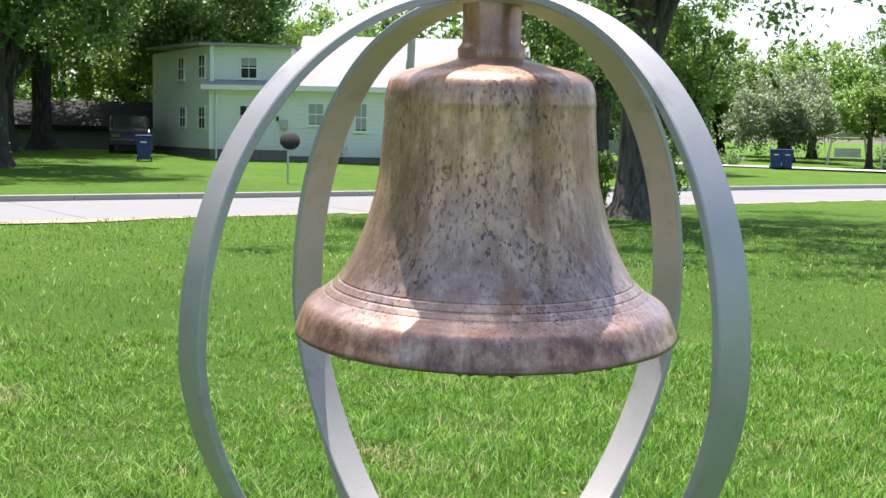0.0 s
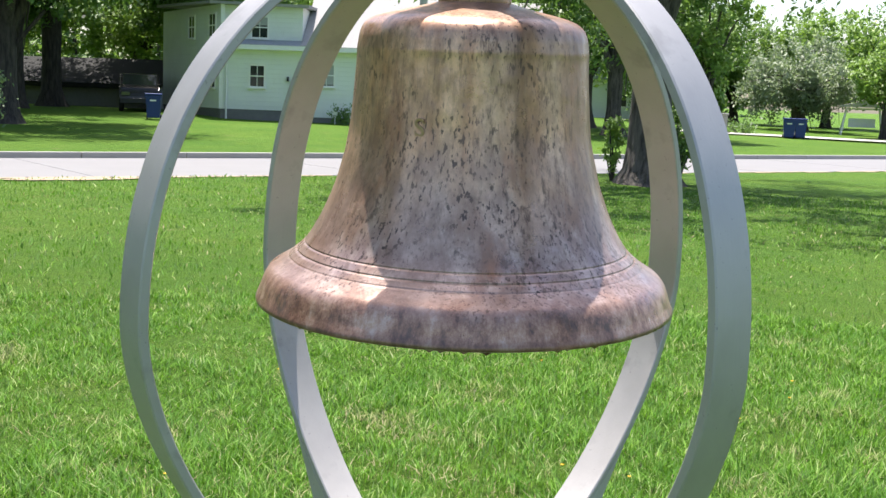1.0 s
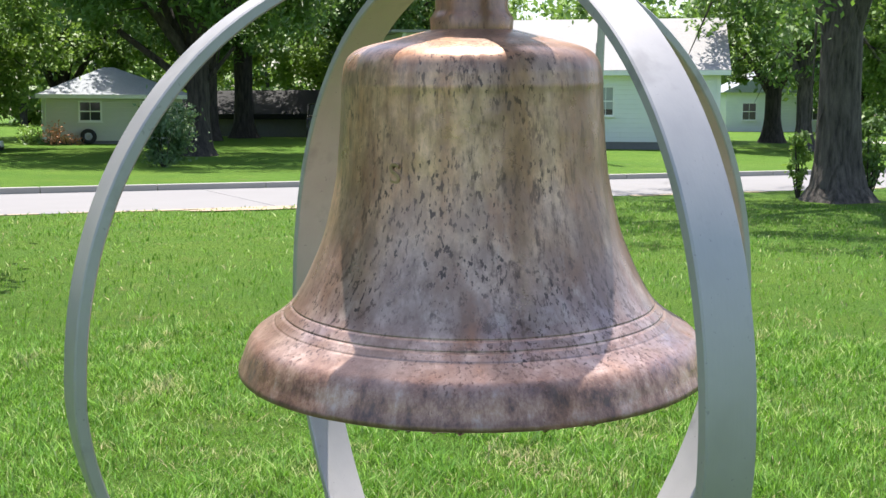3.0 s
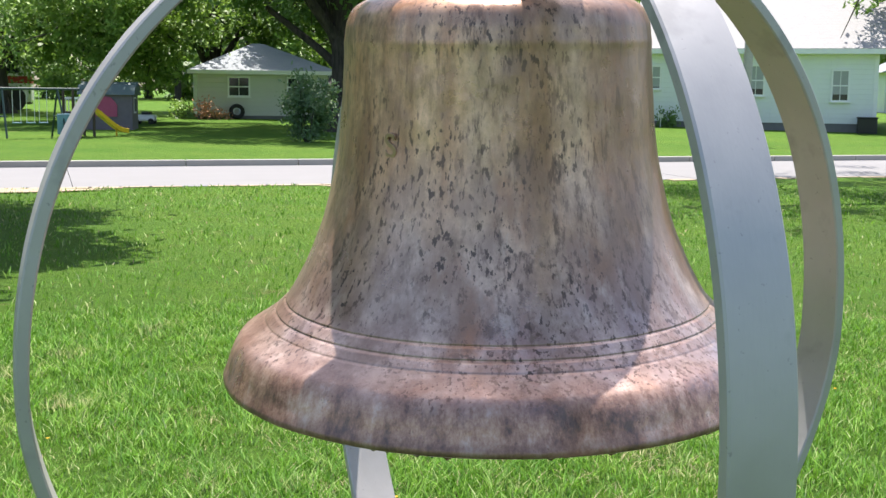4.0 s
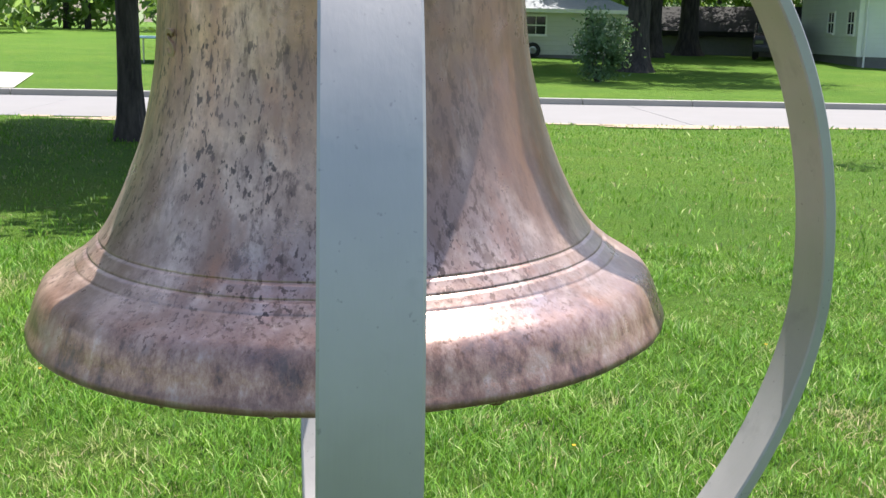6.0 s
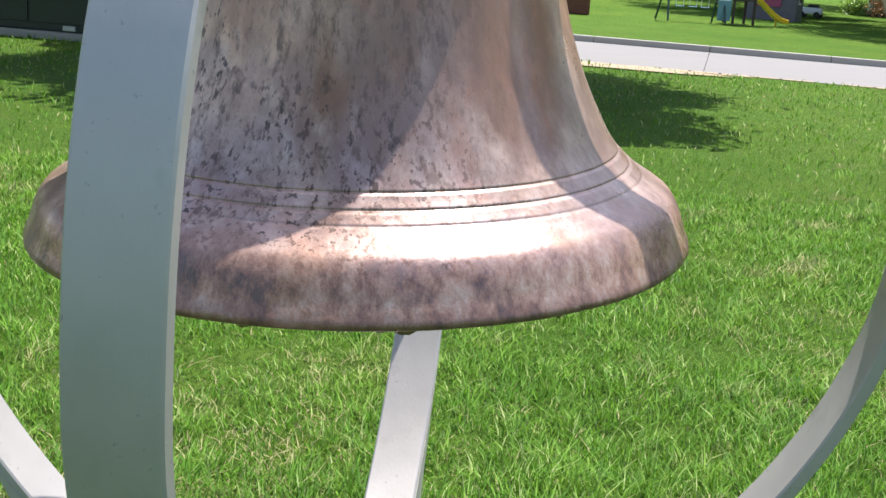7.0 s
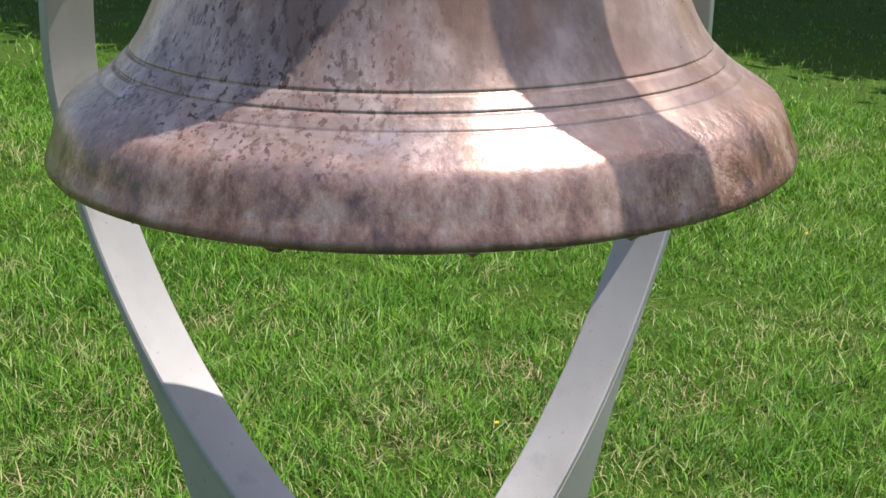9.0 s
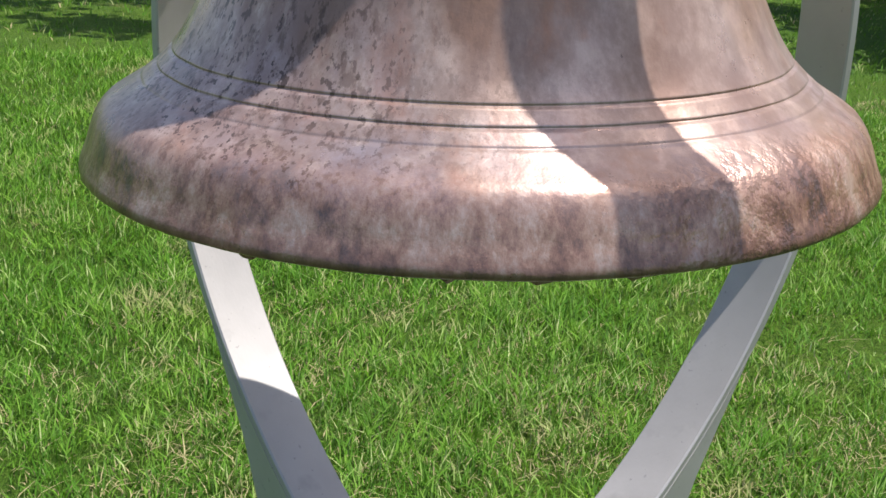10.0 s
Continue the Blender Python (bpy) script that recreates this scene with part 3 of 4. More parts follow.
def leaf_cloud(centers, radius, count, size, rng, squash=1.0):
    """Folded leaves scattered round the given clump centres."""
    pick = rng.integers(0, len(centers), count)
    c = centers[pick] + rng.normal(0, 1, (count, 3)) * radius[pick][:, None] * np.array([1, 1, squash])
    a = rng.normal(0, 1, (count, 3))
    a /= np.linalg.norm(a, axis=1)[:, None]
    b = np.cross(a, rng.normal(0, 1, (count, 3)))
    b /= np.linalg.norm(b, axis=1)[:, None] + 1e-9
    s = size * rng.uniform(0.6, 1.4, (count, 1))
    return np.stack([c - a * s, c + b * s * 0.45, c + a * s, c - b * s * 0.45], 1)


def shrub(name, x, y, r, h, material, count, label, low=0.0):
    z = land(x, y)
    ob = empty(name, x, y, z)
    tagged(ob, label, "shrub")
    rng = np.random.default_rng(abs(hash_of(x, y)))
    n = 26
    ang, rad, zz = rng.uniform(0, 2 * np.pi, n), r * np.sqrt(rng.uniform(0, 1, n)), rng.uniform(low + .12, 1, n) * h
    rad = rad * (0.35 + 0.65 * np.sin(np.clip(zz / h, 0, 1) * 2.4))
    centers = np.stack([rad * np.cos(ang), rad * np.sin(ang), zz * .95], 1)
    stems = bmesh.new()
    for c in centers[:9]:
        add_tube(stems, (c[0] * .1, c[1] * .1, -.03), tuple(c), .02, .008, 5)
    part("stems", stems, BARK_DARK, ob)
    soup("leaves", leaf_cloud(centers, np.full(n, r * .26), count, .07, rng), material, ob)
    return ob


def hash_of(x, y):
    return int(abs(x) * 131 + abs(y) * 977) % 99991


def tree(name, x, y, r0, height, crown_r, crown_z, material, count, leaf, label, bark=None, forks=6, fork_z=None, lean=(0, 0), squash=0.75, flare=1.6, droop=0.0, heavy=(), clump=1.0):
    """A tapered trunk that forks into limbs, and a crown of many separate leaves in clumps."""
    z = land(x, y)
    ob = empty(name, x, y, z)
    tagged(ob, label, "tree")
    seed = hash_of(x, y)
    rng = np.random.default_rng(seed)
    fz = fork_z or crown_z * 0.8
    top = crown_z + (height - crown_z) * 0.55
    bm = bmesh.new()
    n = 18
    rings = []
    levels = [(-.15, r0 * flare * 1.2), (.05, r0 * flare), (.3, r0 * 1.3), (.8, r0 * 1.08), (fz * .5, r0 * .95), (fz * .78, r0 * .95), (fz, r0 * (.6 if len(heavy) > 2 else .96)), (fz + .8, r0 * (.45 if len(heavy) > 2 else .8)), (top, r0 * .22), (height * .93, r0 * .04)]
    for zz, rr in levels:
        ring = []
        for i in range(n):
            a = 2 * math.pi * i / n
            k = 1 + .13 * noise.noise((math.cos(a) * 1.8 + seed, math.sin(a) * 1.8, zz * .5)) + (.2 * noise.noise((math.cos(a) * 2.5, math.sin(a) * 2.5 + seed, 0)) if zz < .4 else 0)
            ring.append(bm.verts.new((lean[0] * zz + rr * k * math.cos(a), lean[1] * zz + rr * k * math.sin(a), zz)))
        rings.append(ring)
    for lo, hi in zip(rings, rings[1:]):
        for i in range(n):
            bm.faces.new((lo[i], lo[(i + 1) % n], hi[(i + 1) % n], hi[i]))
    for dx, dy, dz, k in heavy:
        pts = smooth_curve([(0, 0, fz * .72), (dx * .3, dy * .3, fz * .72 + dz * .35), (dx, dy, fz * .72 + dz)], 5)
        for i, (p, q) in enumerate(zip(pts, pts[1:])):
            add_tube(bm, p, q, r0 * k * (1 - .5 * i / len(pts)), r0 * k * (1 - .5 * (i + 1) / len(pts)), 14)
    trunk = part("trunk", bm, bark or BARK, ob, "", True)
    centers, radii = [], []
    for k in range(forks):
        a = 2 * math.pi * (k + rng.uniform(-.25, .25)) / forks
        start = Vector((lean[0] * fz, lean[1] * fz, fz * rng.uniform(.85, 1.15)))
        reach = crown_r * rng.uniform(.55, .95)
        end = start + Vector((math.cos(a) * reach, math.sin(a) * reach, (height - fz) * rng.uniform(.25, .7) - droop * reach))
        mid = start.lerp(end, .5) + Vector((0, 0, (height - fz) * rng.uniform(.05, .2)))
        limb = bmesh.new()
        pts = smooth_curve([tuple(start), tuple(mid), tuple(end)], 4)
        for i, (p, q) in enumerate(zip(pts, pts[1:])):
            f0, f1 = 1 - i / len(pts), 1 - (i + 1) / len(pts)
            add_tube(limb, p, q, r0 * .5 * f0 + .01, r0 * .5 * f1 + .008, 7)
        for i in range(2, len(pts), 2):
            p = Vector(pts[i])
            q = p + Vector(rng.normal(0, 1, 3)) * crown_r * .25
            add_tube(limb, tuple(p), tuple(q), r0 * .12 + .01, .008, 5)
        part("limb", limb, bark or BARK, ob, "", True)
        for p in pts[2:]:
            for _ in range(3):
                centers.append(np.array(p) + rng.normal(0, 1, 3) * crown_r * .22)
                radii.append(crown_r * rng.uniform(.045, .10))
    extra = 80
    u = rng.normal(0, 1, (extra, 3))
    u /= np.linalg.norm(u, axis=1)[:, None]
    rad = rng.uniform(.5, 1.0, extra) ** .5
    cz = (crown_z + height) / 2
    half = (height - crown_z) / 2
    for d, q in zip(u, rad):
        centers.append(np.array([lean[0] * cz + d[0] * q * crown_r, lean[1] * cz + d[1] * q * crown_r, cz + d[2] * q * half]))
        radii.append(crown_r * rng.uniform(.045, .11))
    centers, radii = np.array(centers), np.array(radii) * clump
    near_axis = np.hypot(centers[:, 0], centers[:, 1]) < .34 * crown_r
    centers[near_axis, 2] = np.maximum(centers[near_axis, 2], crown_z + .12 * (height - crown_z) + 1.0)
    centers[:, 2] = np.maximum(centers[:, 2], crown_z - droop * 2.0 * rng.uniform(0, 1, len(centers)))
    soup("crown", leaf_cloud(centers, radii, count, leaf, rng, squash), material, ob)
    return ob


build_house()


def build_shed():
    sx, sy = -23.95, 43.9
    s = empty("shed", sx, sy, 0, 30)
    tagged(s, "small cream clapboard cottage with a grey hipped roof", "cottage")
    w, d, zb, ze, za = 5.5, 5.6, .40, 2.52, 3.75
    part("foundation", box(.03, w - .03, .03, d, .1, .62), STONE, s, "low dark foundation")
    part("wall", box(0, w, 0, .15, .62, ze), SIDING_GREY, s)
    # left wall: sunlight put into the colour by using the whiter siding
    part("wall", box(0, .15, .15, d, .62, ze), SIDING, s)
    part("wall", box(w - .15, w, .15, d, .62, ze), SIDING_GREY, s)
    o = .4
    a, b, c, e = (-o, -o, ze), (w + o, -o, ze), (w + o, d + o, ze), (-o, d + o, ze)
    p, q = (w * .46, d * .5, za), (w * .54, d * .5, za)
    for pts in ((a, b, q, p), (b, c, q), (c, e, p, q), (e, a, p)):
        part("roof", slope(list(pts), .1), ROOF, s, "grey shingled hip roof")
    part("fascia", box(-o, w + o, -o - .02, -o + .02, ze - .16, ze), TRIM, s)
    part("soffit", box(-o, w + o, -o, 0, ze - .16, ze - .13), TRIM, s)
    for x in (1.73, 4.2):
        window(s, x, 1.47, 2.20, .80, -.01)
    for y in (1.2, 2.6):
        window(s, -.01, 1.2, 2.2, .6, y, turn=-90)
    t = empty("tyre", sx + 1.58, sy + .5, land(sx + 1.58, sy + .5))
    t.rotation_euler = (radians(-14), 0, radians(30))
    tagged(t, "black tyre leaning against the cottage wall", "tyre")
    ring = bmesh.new()
    for i in range(24):
        for j in range(8):
            al, be = 2 * math.pi * i / 24, 2 * math.pi * j / 8
            ring.verts.new(((.24 + .09 * math.cos(be)) * math.cos(al), .1 * math.sin(be), .33 + (.24 + .09 * math.cos(be)) * math.sin(al)))
    ring.verts.ensure_lookup_table()
    for i in range(24):
        for j in range(8):
            v = ring.verts
            ring.faces.new((v[i * 8 + j], v[(i + 1) % 24 * 8 + j], v[(i + 1) % 24 * 8 + (j + 1) % 8], v[i * 8 + (j + 1) % 8]))
    part("tread", ring, RUBBER, t, "", True)
    part("rim", lathe([(.10, -.02), (.15, -.03), (.155, .03), (.10, .02)], 20), METAL, t).matrix_local = pose(0, 0, .33, 90, 0, 0)
    shrub("flower_bed", sx + .5, sy - .5, .55, .75, PETAL, 260, "faded reddish flowers beside the cottage corner")
    shrub("flower_bed", sx + 1.05, sy - .3, .5, .4, PETAL, 200, "low faded flowers along the cottage wall")
    shrub("flower_bed", sx - .5, sy - .5, .5, .7, LEAF_LIGHT, 300, "light green flower bed by the cottage")
    shrub("bush", -14.1, 32.5, .68, 2.0, leaf_bush(), 3600, "blue-green vase-shaped bush on the lawn")


def leaf_bush():
    return leafy("blue_green_leaves", (0.045, 0.10, 0.045), (0.14, 0.24, 0.10))


build_shed()


def build_garage():
    g = empty("garage", -20.6, 57.6, 0, -4)
    tagged(g, "low grey shed with a black sagging roof under trees", "garage")
    part("wall", box(-3.4, 5.6, 0, .15, .45, 1.85), GREY_WALL, g)
    part("wall", box(-3.4, -3.25, .15, 4, .45, 1.85), GREY_WALL, g)
    part("wall", box(5.45, 5.6, .15, 4, .45, 1.85), GREY_WALL, g)
    part("roof", slope([(-3.8, -.45, 1.75), (6.0, -.45, 1.7), (6.0, 2.2, 3.05), (-3.8, 2.2, 3.0)], .14), ROOF_DARK, g)
    part("roof", slope([(-3.8, 2.2, 3.0), (6.0, 2.2, 3.05), (6.0, 4.6, 1.8), (-3.8, 4.6, 1.8)], .14), ROOF_DARK, g)
    part("eave_board", box(-3.8, 6.0, -.48, -.44, 1.5, 1.76), ROOF_DARK, g)


build_garage()


def wheel(parent, x, y, r, w):
    tyre = part("wheel", lathe([(r * .55, -w / 2), (r * .92, -w / 2), (r, -w * .35), (r, w * .35), (r * .92, w / 2), (r * .55, w / 2)], 24), RUBBER, parent, "", True)
    tyre.matrix_local = pose(x, y, r, 90, 0, 0)
    part("rim", lathe([(.001, -w * .3), (r * .5, -w * .36), (r * .58, -w * .42), (r * .58, w * .42), (r * .5, w * .36), (.001, w * .3)], 20), METAL, tyre, "", True)


def build_car():
    c = empty("car", -15.0, 54.2, land(-15.0, 54.2), 105)
    tagged(c, "black parked van in the shade beside the house", "car")
    side = [(-2.2, .35), (-2.25, .75), (-2.1, 1.05), (-1.0, 1.15), (-.5, 1.7), (1.9, 1.75), (2.15, 1.1), (2.2, .4)]
    bm = prism(side, 1.75)
    bmesh.ops.bevel(bm, geom=list(bm.edges), offset=.06, segments=2, affect="EDGES")
    part("body", bm, CAR, c, "", True)
    part("windscreen", slope([(-1.0, -.75, 1.2), (-1.0, .75, 1.2), (-.58, .72, 1.66), (-.58, -.72, 1.66)], .02), GLASS, c)
    for s in (-1, 1):
        part("side_window", box(-.4, 1.7, s * .88 - .01, s * .88 + .01, 1.2, 1.62), GLASS, c)
        part("headlight", box(-2.29, -2.2, s * .6 - .18, s * .6 + .18, .7, .88, .02), GLASS, c)
        for x in (-1.4, 1.4):
            wheel(c, x, s * .8, .34, .2)
    part("bumper", box(-2.34, -2.2, -.85, .85, .35, .6, .04), BLACK, c)


build_car()


def build_bin(x, y, turn, label, lid_open=0.0, s=1.0):
    b = empty("wheelie_bin", x, y, land(x, y), turn)
    tagged(b, label, "bin", "blue bins")
    bm = bmesh.new()
    lo = [bm.verts.new(v) for v in ((-.24, -.26, .06), (.24, -.26, .06), (.24, .26, .06), (-.24, .26, .06))]
    hi = [bm.verts.new(v) for v in ((-.30, -.32, .95), (.30, -.32, .95), (.30, .32, .95), (-.30, .32, .95))]
    bm.faces.new(lo[::-1])
    bm.faces.new(hi)
    for i in range(4):
        bm.faces.new((lo[i], lo[(i + 1) % 4], hi[(i + 1) % 4], hi[i]))
    bmesh.ops.bevel(bm, geom=list(bm.edges), offset=.03, segments=2, affect="EDGES")
    part("body", bm, BLUE, b)
    part("lid", box(-.33, .33, -.36, .36, .95, 1.03, .03), BLUE, b)
    part("rim", box(-.32, .32, -.345, -.325, .86, .93, .008), BLUE, b)
    part("handle", tube((-.25, .4, .98), (.25, .4, .98), .02), BLUE, b)
    part("label_plate", box(-.12, .12, -.335, -.318, .72, .78), WHITE, b, "small pale marking")
    for s in (-1, 1):
        w = part("wheel", lathe([(.03, -.03), (.1, -.03), (.1, .03), (.03, .03)], 16), RUBBER, b)
        w.matrix_local = pose(s * .27, .26, .1, 0, 90, 0)


build_bin(-12.25, 46.1, 10, "blue wheeled bin beside the white house corner")
build_bin(16.75, 59.3, -12, "blue wheeled bin standing with its twin by a drive")
build_bin(17.35, 59.45, -8, "blue wheeled bin with a lifted pale-edged lid")


def build_dish():
    d = empty("satellite_dish", -4.8, 33.65, land(-4.8, 33.65))
    tagged(d, "dark satellite dish on a thin post in the lawn", "satellite dish")
    part("post", tube((0, 0, -.05), (0, 0, 1.15), .03, .03, 12), METAL, d)
    bowl = lathe([(.001, .06), (.12, .052), (.22, .03), (.29, .0), (.30, -.01), (.30, -.02), (.22, .012), (.12, .036), (.001, .045)], 32)
    shell = part("reflector", bowl, SHELL_GREY, d, "", True)
    shell.matrix_local = pose(.05, .05, 1.27, 62, 0, 14)
    part("mount", box(-.06, .06, -.05, .09, 1.05, 1.22, .015), SHELL_GREY, d)
    part("arm", tube((0, .05, 1.1), (.10, .45, 1.15), .014), METAL, d)
    part("receiver", box(.06, .14, .42, .5, 1.12, 1.2, .02), BLACK, d)


build_dish()


def build_pole():
    p = empty("utility_pole", -1.5, 39.2, land(-1.5, 39.2))
    tagged(p, "weathered grey wooden utility pole on the lawn", "utility pole")
    part("shaft", tube((0, 0, -.3), (.28, 0, 9.5), .15, .11, 16), POLE_GREY, p, "", True)
    part("crossarm", box(-.7, 1.2, -.06, .06, 8.7, 8.84, .01), POLE_GREY, p)
    part("ground_wire", tube((-.15, -.05, 0), (-.02, -.06, 4), .012, .012, 6), METAL, p)
    for x in (-.5, 0.9):
        part("insulator", lathe([(.001, 0), (.04, 0), (.05, .05), (.03, .1), (.04, .14), (.001, .16)], 12), WHITE, p).location = (x, 0, 8.84)


build_pole()


# ---- the play yard ----
def build_playset():
    zt = land(-21.3, 31.4)
    s = empty("play_set", -21.31, 30.34, zt, 59)      # local x runs along the set, from the ladder end to the slide
    s.scale = (.71, .71, .82)
    tagged(s, "backyard play set with green tube frame and swings", "play set")
    for x in (-2.5, -.1):
        for y in (-.75, .75):
            part("leg", tube((x - .15 if x < -1 else x + .05, y, 0), (x, 0, 1.75), .045, .045, 8), PLAY_GREEN, s)
        part("brace", tube((x, -.42, .75), (x, .42, .75), .03, .03, 8), PLAY_GREEN, s)
    part("top_beam", tube((-2.6, 0, 1.75), (.9, 0, 1.75), .05, .05, 8), PLAY_GREEN, s)
    for x in (-1.9, -1.3, -.75):
        swing = part("swing_seat", box(x - .18, x + .18, -.1, .1, .5, .54, .015), PLAY_BLUE, s)
        for q in (-.17, .17):
            part("rope", tube((x + q, 0, .54), (x + q, 0, 1.72), .012, .012, 5), WHITE, swing)
    tower = part("tower_deck", box(.35, 1.35, -.5, .5, .86, .93), PLAY_WOOD, s)
    for x in (.38, 1.32):
        for y in (-.47, .47):
            part("post", box(x - .045, x + .045, y - .045, y + .045, 0, 1.75), PLAY_WOOD, s)
    for y in (-.47, .47):
        part("rail", box(.38, 1.32, y - .02, y + .02, 1.38, 1.46), WHITE, tower)
        for k in range(6):
            part("baluster", box(.46 + k * .15, .49 + k * .15, y - .012, y + .012, .93, 1.38), WHITE, tower)
    for k in range(5):
        part("rung", tube((.30 - .12 * (4 - k) * .3, -.2, .17 * (k + 1)), (.30 - .12 * (4 - k) * .3, .2, .17 * (k + 1)), .02, .02, 6), PLAY_BLUE, s)
    part("climbing_panel", box(-.35, .25, -.5, -.44, .1, .85, .02), PLAY_BLUE, s, "pale blue plastic panel")
    path = smooth_curve([(1.35, .98), (1.7, .86), (2.3, .45), (2.75, .2), (3.1, .13)], 4)
    bm = bmesh.new()
    rows = []
    for x, z in path:
        rows.append([bm.verts.new((x, y, z + dz)) for y, dz in ((-.24, .13), (-.21, .14), (-.18, .02), (.18, .02), (.21, .14), (.24, .13), (.2, -.03), (-.2, -.03))])
    for a, b in zip(rows, rows[1:]):
        for i in range(8):
            bm.faces.new((a[i], a[(i + 1) % 8], b[(i + 1) % 8], b[i]))
    bm.faces.new(rows[0])
    bm.faces.new(rows[-1][::-1])
    part("slide", bm, YELLOW, s, "bright yellow plastic slide", True)
    part("slide_leg", tube((2.6, 0, 0), (2.6, 0, .25), .04, .04, 6), YELLOW, s)


build_playset()


def build_playhouse():
    x, y = -22.45, 34.9
    h = empty("playhouse", x, y, land(x, y), 22)
    tagged(h, "grey plastic playhouse with a pink wall panel", "playhouse")
    part("wall", box(-.85, .85, -.6, -.55, 0, 1.2), PURPLE, h)
    part("wall", box(-.85, .85, .55, .6, 0, 1.2), PURPLE, h)
    part("wall", box(-.85, -.8, -.55, .55, 0, 1.2), PURPLE, h)
    part("wall", box(.8, .85, -.55, .55, 0, 1.2), PURPLE, h)
    part("panel", prism([(-.45, .45), (.35, .45), (.35, .85), (.15, 1.1), (-.2, 1.15), (-.45, .95)], .04), PINK, h, "magenta arched panel").location = (0, -.62, 0)
    part("window", box(.852, .87, -.22, .12, .62, 1.05), BLACK, h)
    part("window_frame", box(.85, .862, -.28, .18, .56, 1.11), WHITE, h)
    part("roof", prism([(-.72, 1.18), (-.45, 1.52), (-.2, 1.45), (.1, 1.62), (.42, 1.45), (.72, 1.18)], 1.9, "x"), TEAL, h, "scalloped grey-green roof")


build_playhouse()


def build_red_box():
    x, y = -24.25, 27.0
    b = empty("wooden_box", x, y, land(x, y), 42)
    tagged(b, "red-brown wooden game box with two round holes", "wooden box")
    bm = bmesh.new()
    add_box(bm, -.43, .43, -.04, .0, .02, .42)
    add_box(bm, -.43, .43, -.04, .0, .62, .86)
    for a, c in ((-.43, -.3), (-.12, .12), (.3, .43)):
        add_box(bm, a, c, -.04, .0, .42, .62)
    part("front", bm, RED_WOOD, b)
    for s in (-1, 1):
        part("side", box(s * .41 - .02, s * .41 + .02, .0, .5, .02, .86), RED_WOOD, b)
        part("target", lathe([(.001, 0), (.08, 0), (.085, .02), (.001, .02)], 16), POLE_GREY, b, "pale round target").matrix_local = pose(s * .21, .03, .52, 90, 0, 0)
    part("back", box(-.43, .43, .46, .5, .02, .86), RED_WOOD, b)
    part("lid", box(-.3, .5, -.1, .55, .86, .90, .01), PLAY_BLUE, b, "pale blue-green lid")
    part("bench", box(-1.5, -.44, .05, .45, .06, .14, .01), RED_WOOD, b)
    tx, ty = -28.6, 29.9
    t = empty("trampoline", tx, ty, land(tx, ty))
    tagged(t, "round trampoline with a green pad on thin legs", "trampoline")
    part("mat", lathe([(.001, .80), (1.45, .80), (1.45, .81), (.001, .81)], 32), BLACK, t)
    part("pad", lathe([(1.45, .80), (1.8, .79), (1.82, .82), (1.8, .85), (1.45, .84)], 32), PLAY_BLUE, t, "pale green-blue edge pad", True)
    for k in range(8):
        a = 2 * math.pi * k / 8
        part("leg", tube((1.7 * math.cos(a), 1.7 * math.sin(a), 0), (1.7 * math.cos(a), 1.7 * math.sin(a), .8), .025, .025, 6), METAL, t)
    wx, wy = -23.3, 38.6
    toy = empty("toy_car", wx, wy, land(wx, wy), 15)
    tagged(toy, "small white and black ride-on toy on the grass", "toy")
    part("body", box(-.4, .4, -.2, .2, .12, .36, .06), WHITE, toy)
    part("seat", box(-.1, .25, -.15, .15, .36, .46, .03), BLACK, toy)
    for q in (-.28, .28):
        for s in (-1, 1):
            w = part("wheel", lathe([(.02, -.03), (.11, -.03), (.11, .03), (.02, .03)], 14), RUBBER, toy)
            w.matrix_local = pose(q, s * .2, .11, 90, 0, 0)


build_red_box()


def build_bus():
    b = empty("bus", -38.2, 47.9, land(-38.2, 47.4), 33)
    tagged(b, "white parked bus with a red stripe under trees", "bus")
    part("body", box(-2.75, 2.75, -1.2, 1.2, .35, 2.9, .12), WHITE, b)
    part("stripe", box(-2.76, 2.76, -1.215, 1.215, 1.28, 1.62), RED, b, "red side stripe")
    part("skirt", box(-2.7, 2.7, -1.16, 1.16, .28, .42), BLACK, b)
    for k in range(4):
        part("window", box(-2.4 + k * 1.2, -1.35 + k * 1.2, -1.222, -1.19, 1.75, 2.5), GLASS, b)
    part("hatch", box(-.5, .9, -1.212, -1.19, .45, .95), BLACK, b)
    for x in (-1.25, 1.9):
        wheel(b, x, -1.06, .5, .28)
        wheel(b, x, 1.06, .5, .28)
        part("wheel_arch", lathe([(.001, 0), (.62, 0), (.62, .02), (.001, .02)], 24), BLACK, b).matrix_local = pose(x, -1.195, .52, 90, 0, 0)


build_bus()


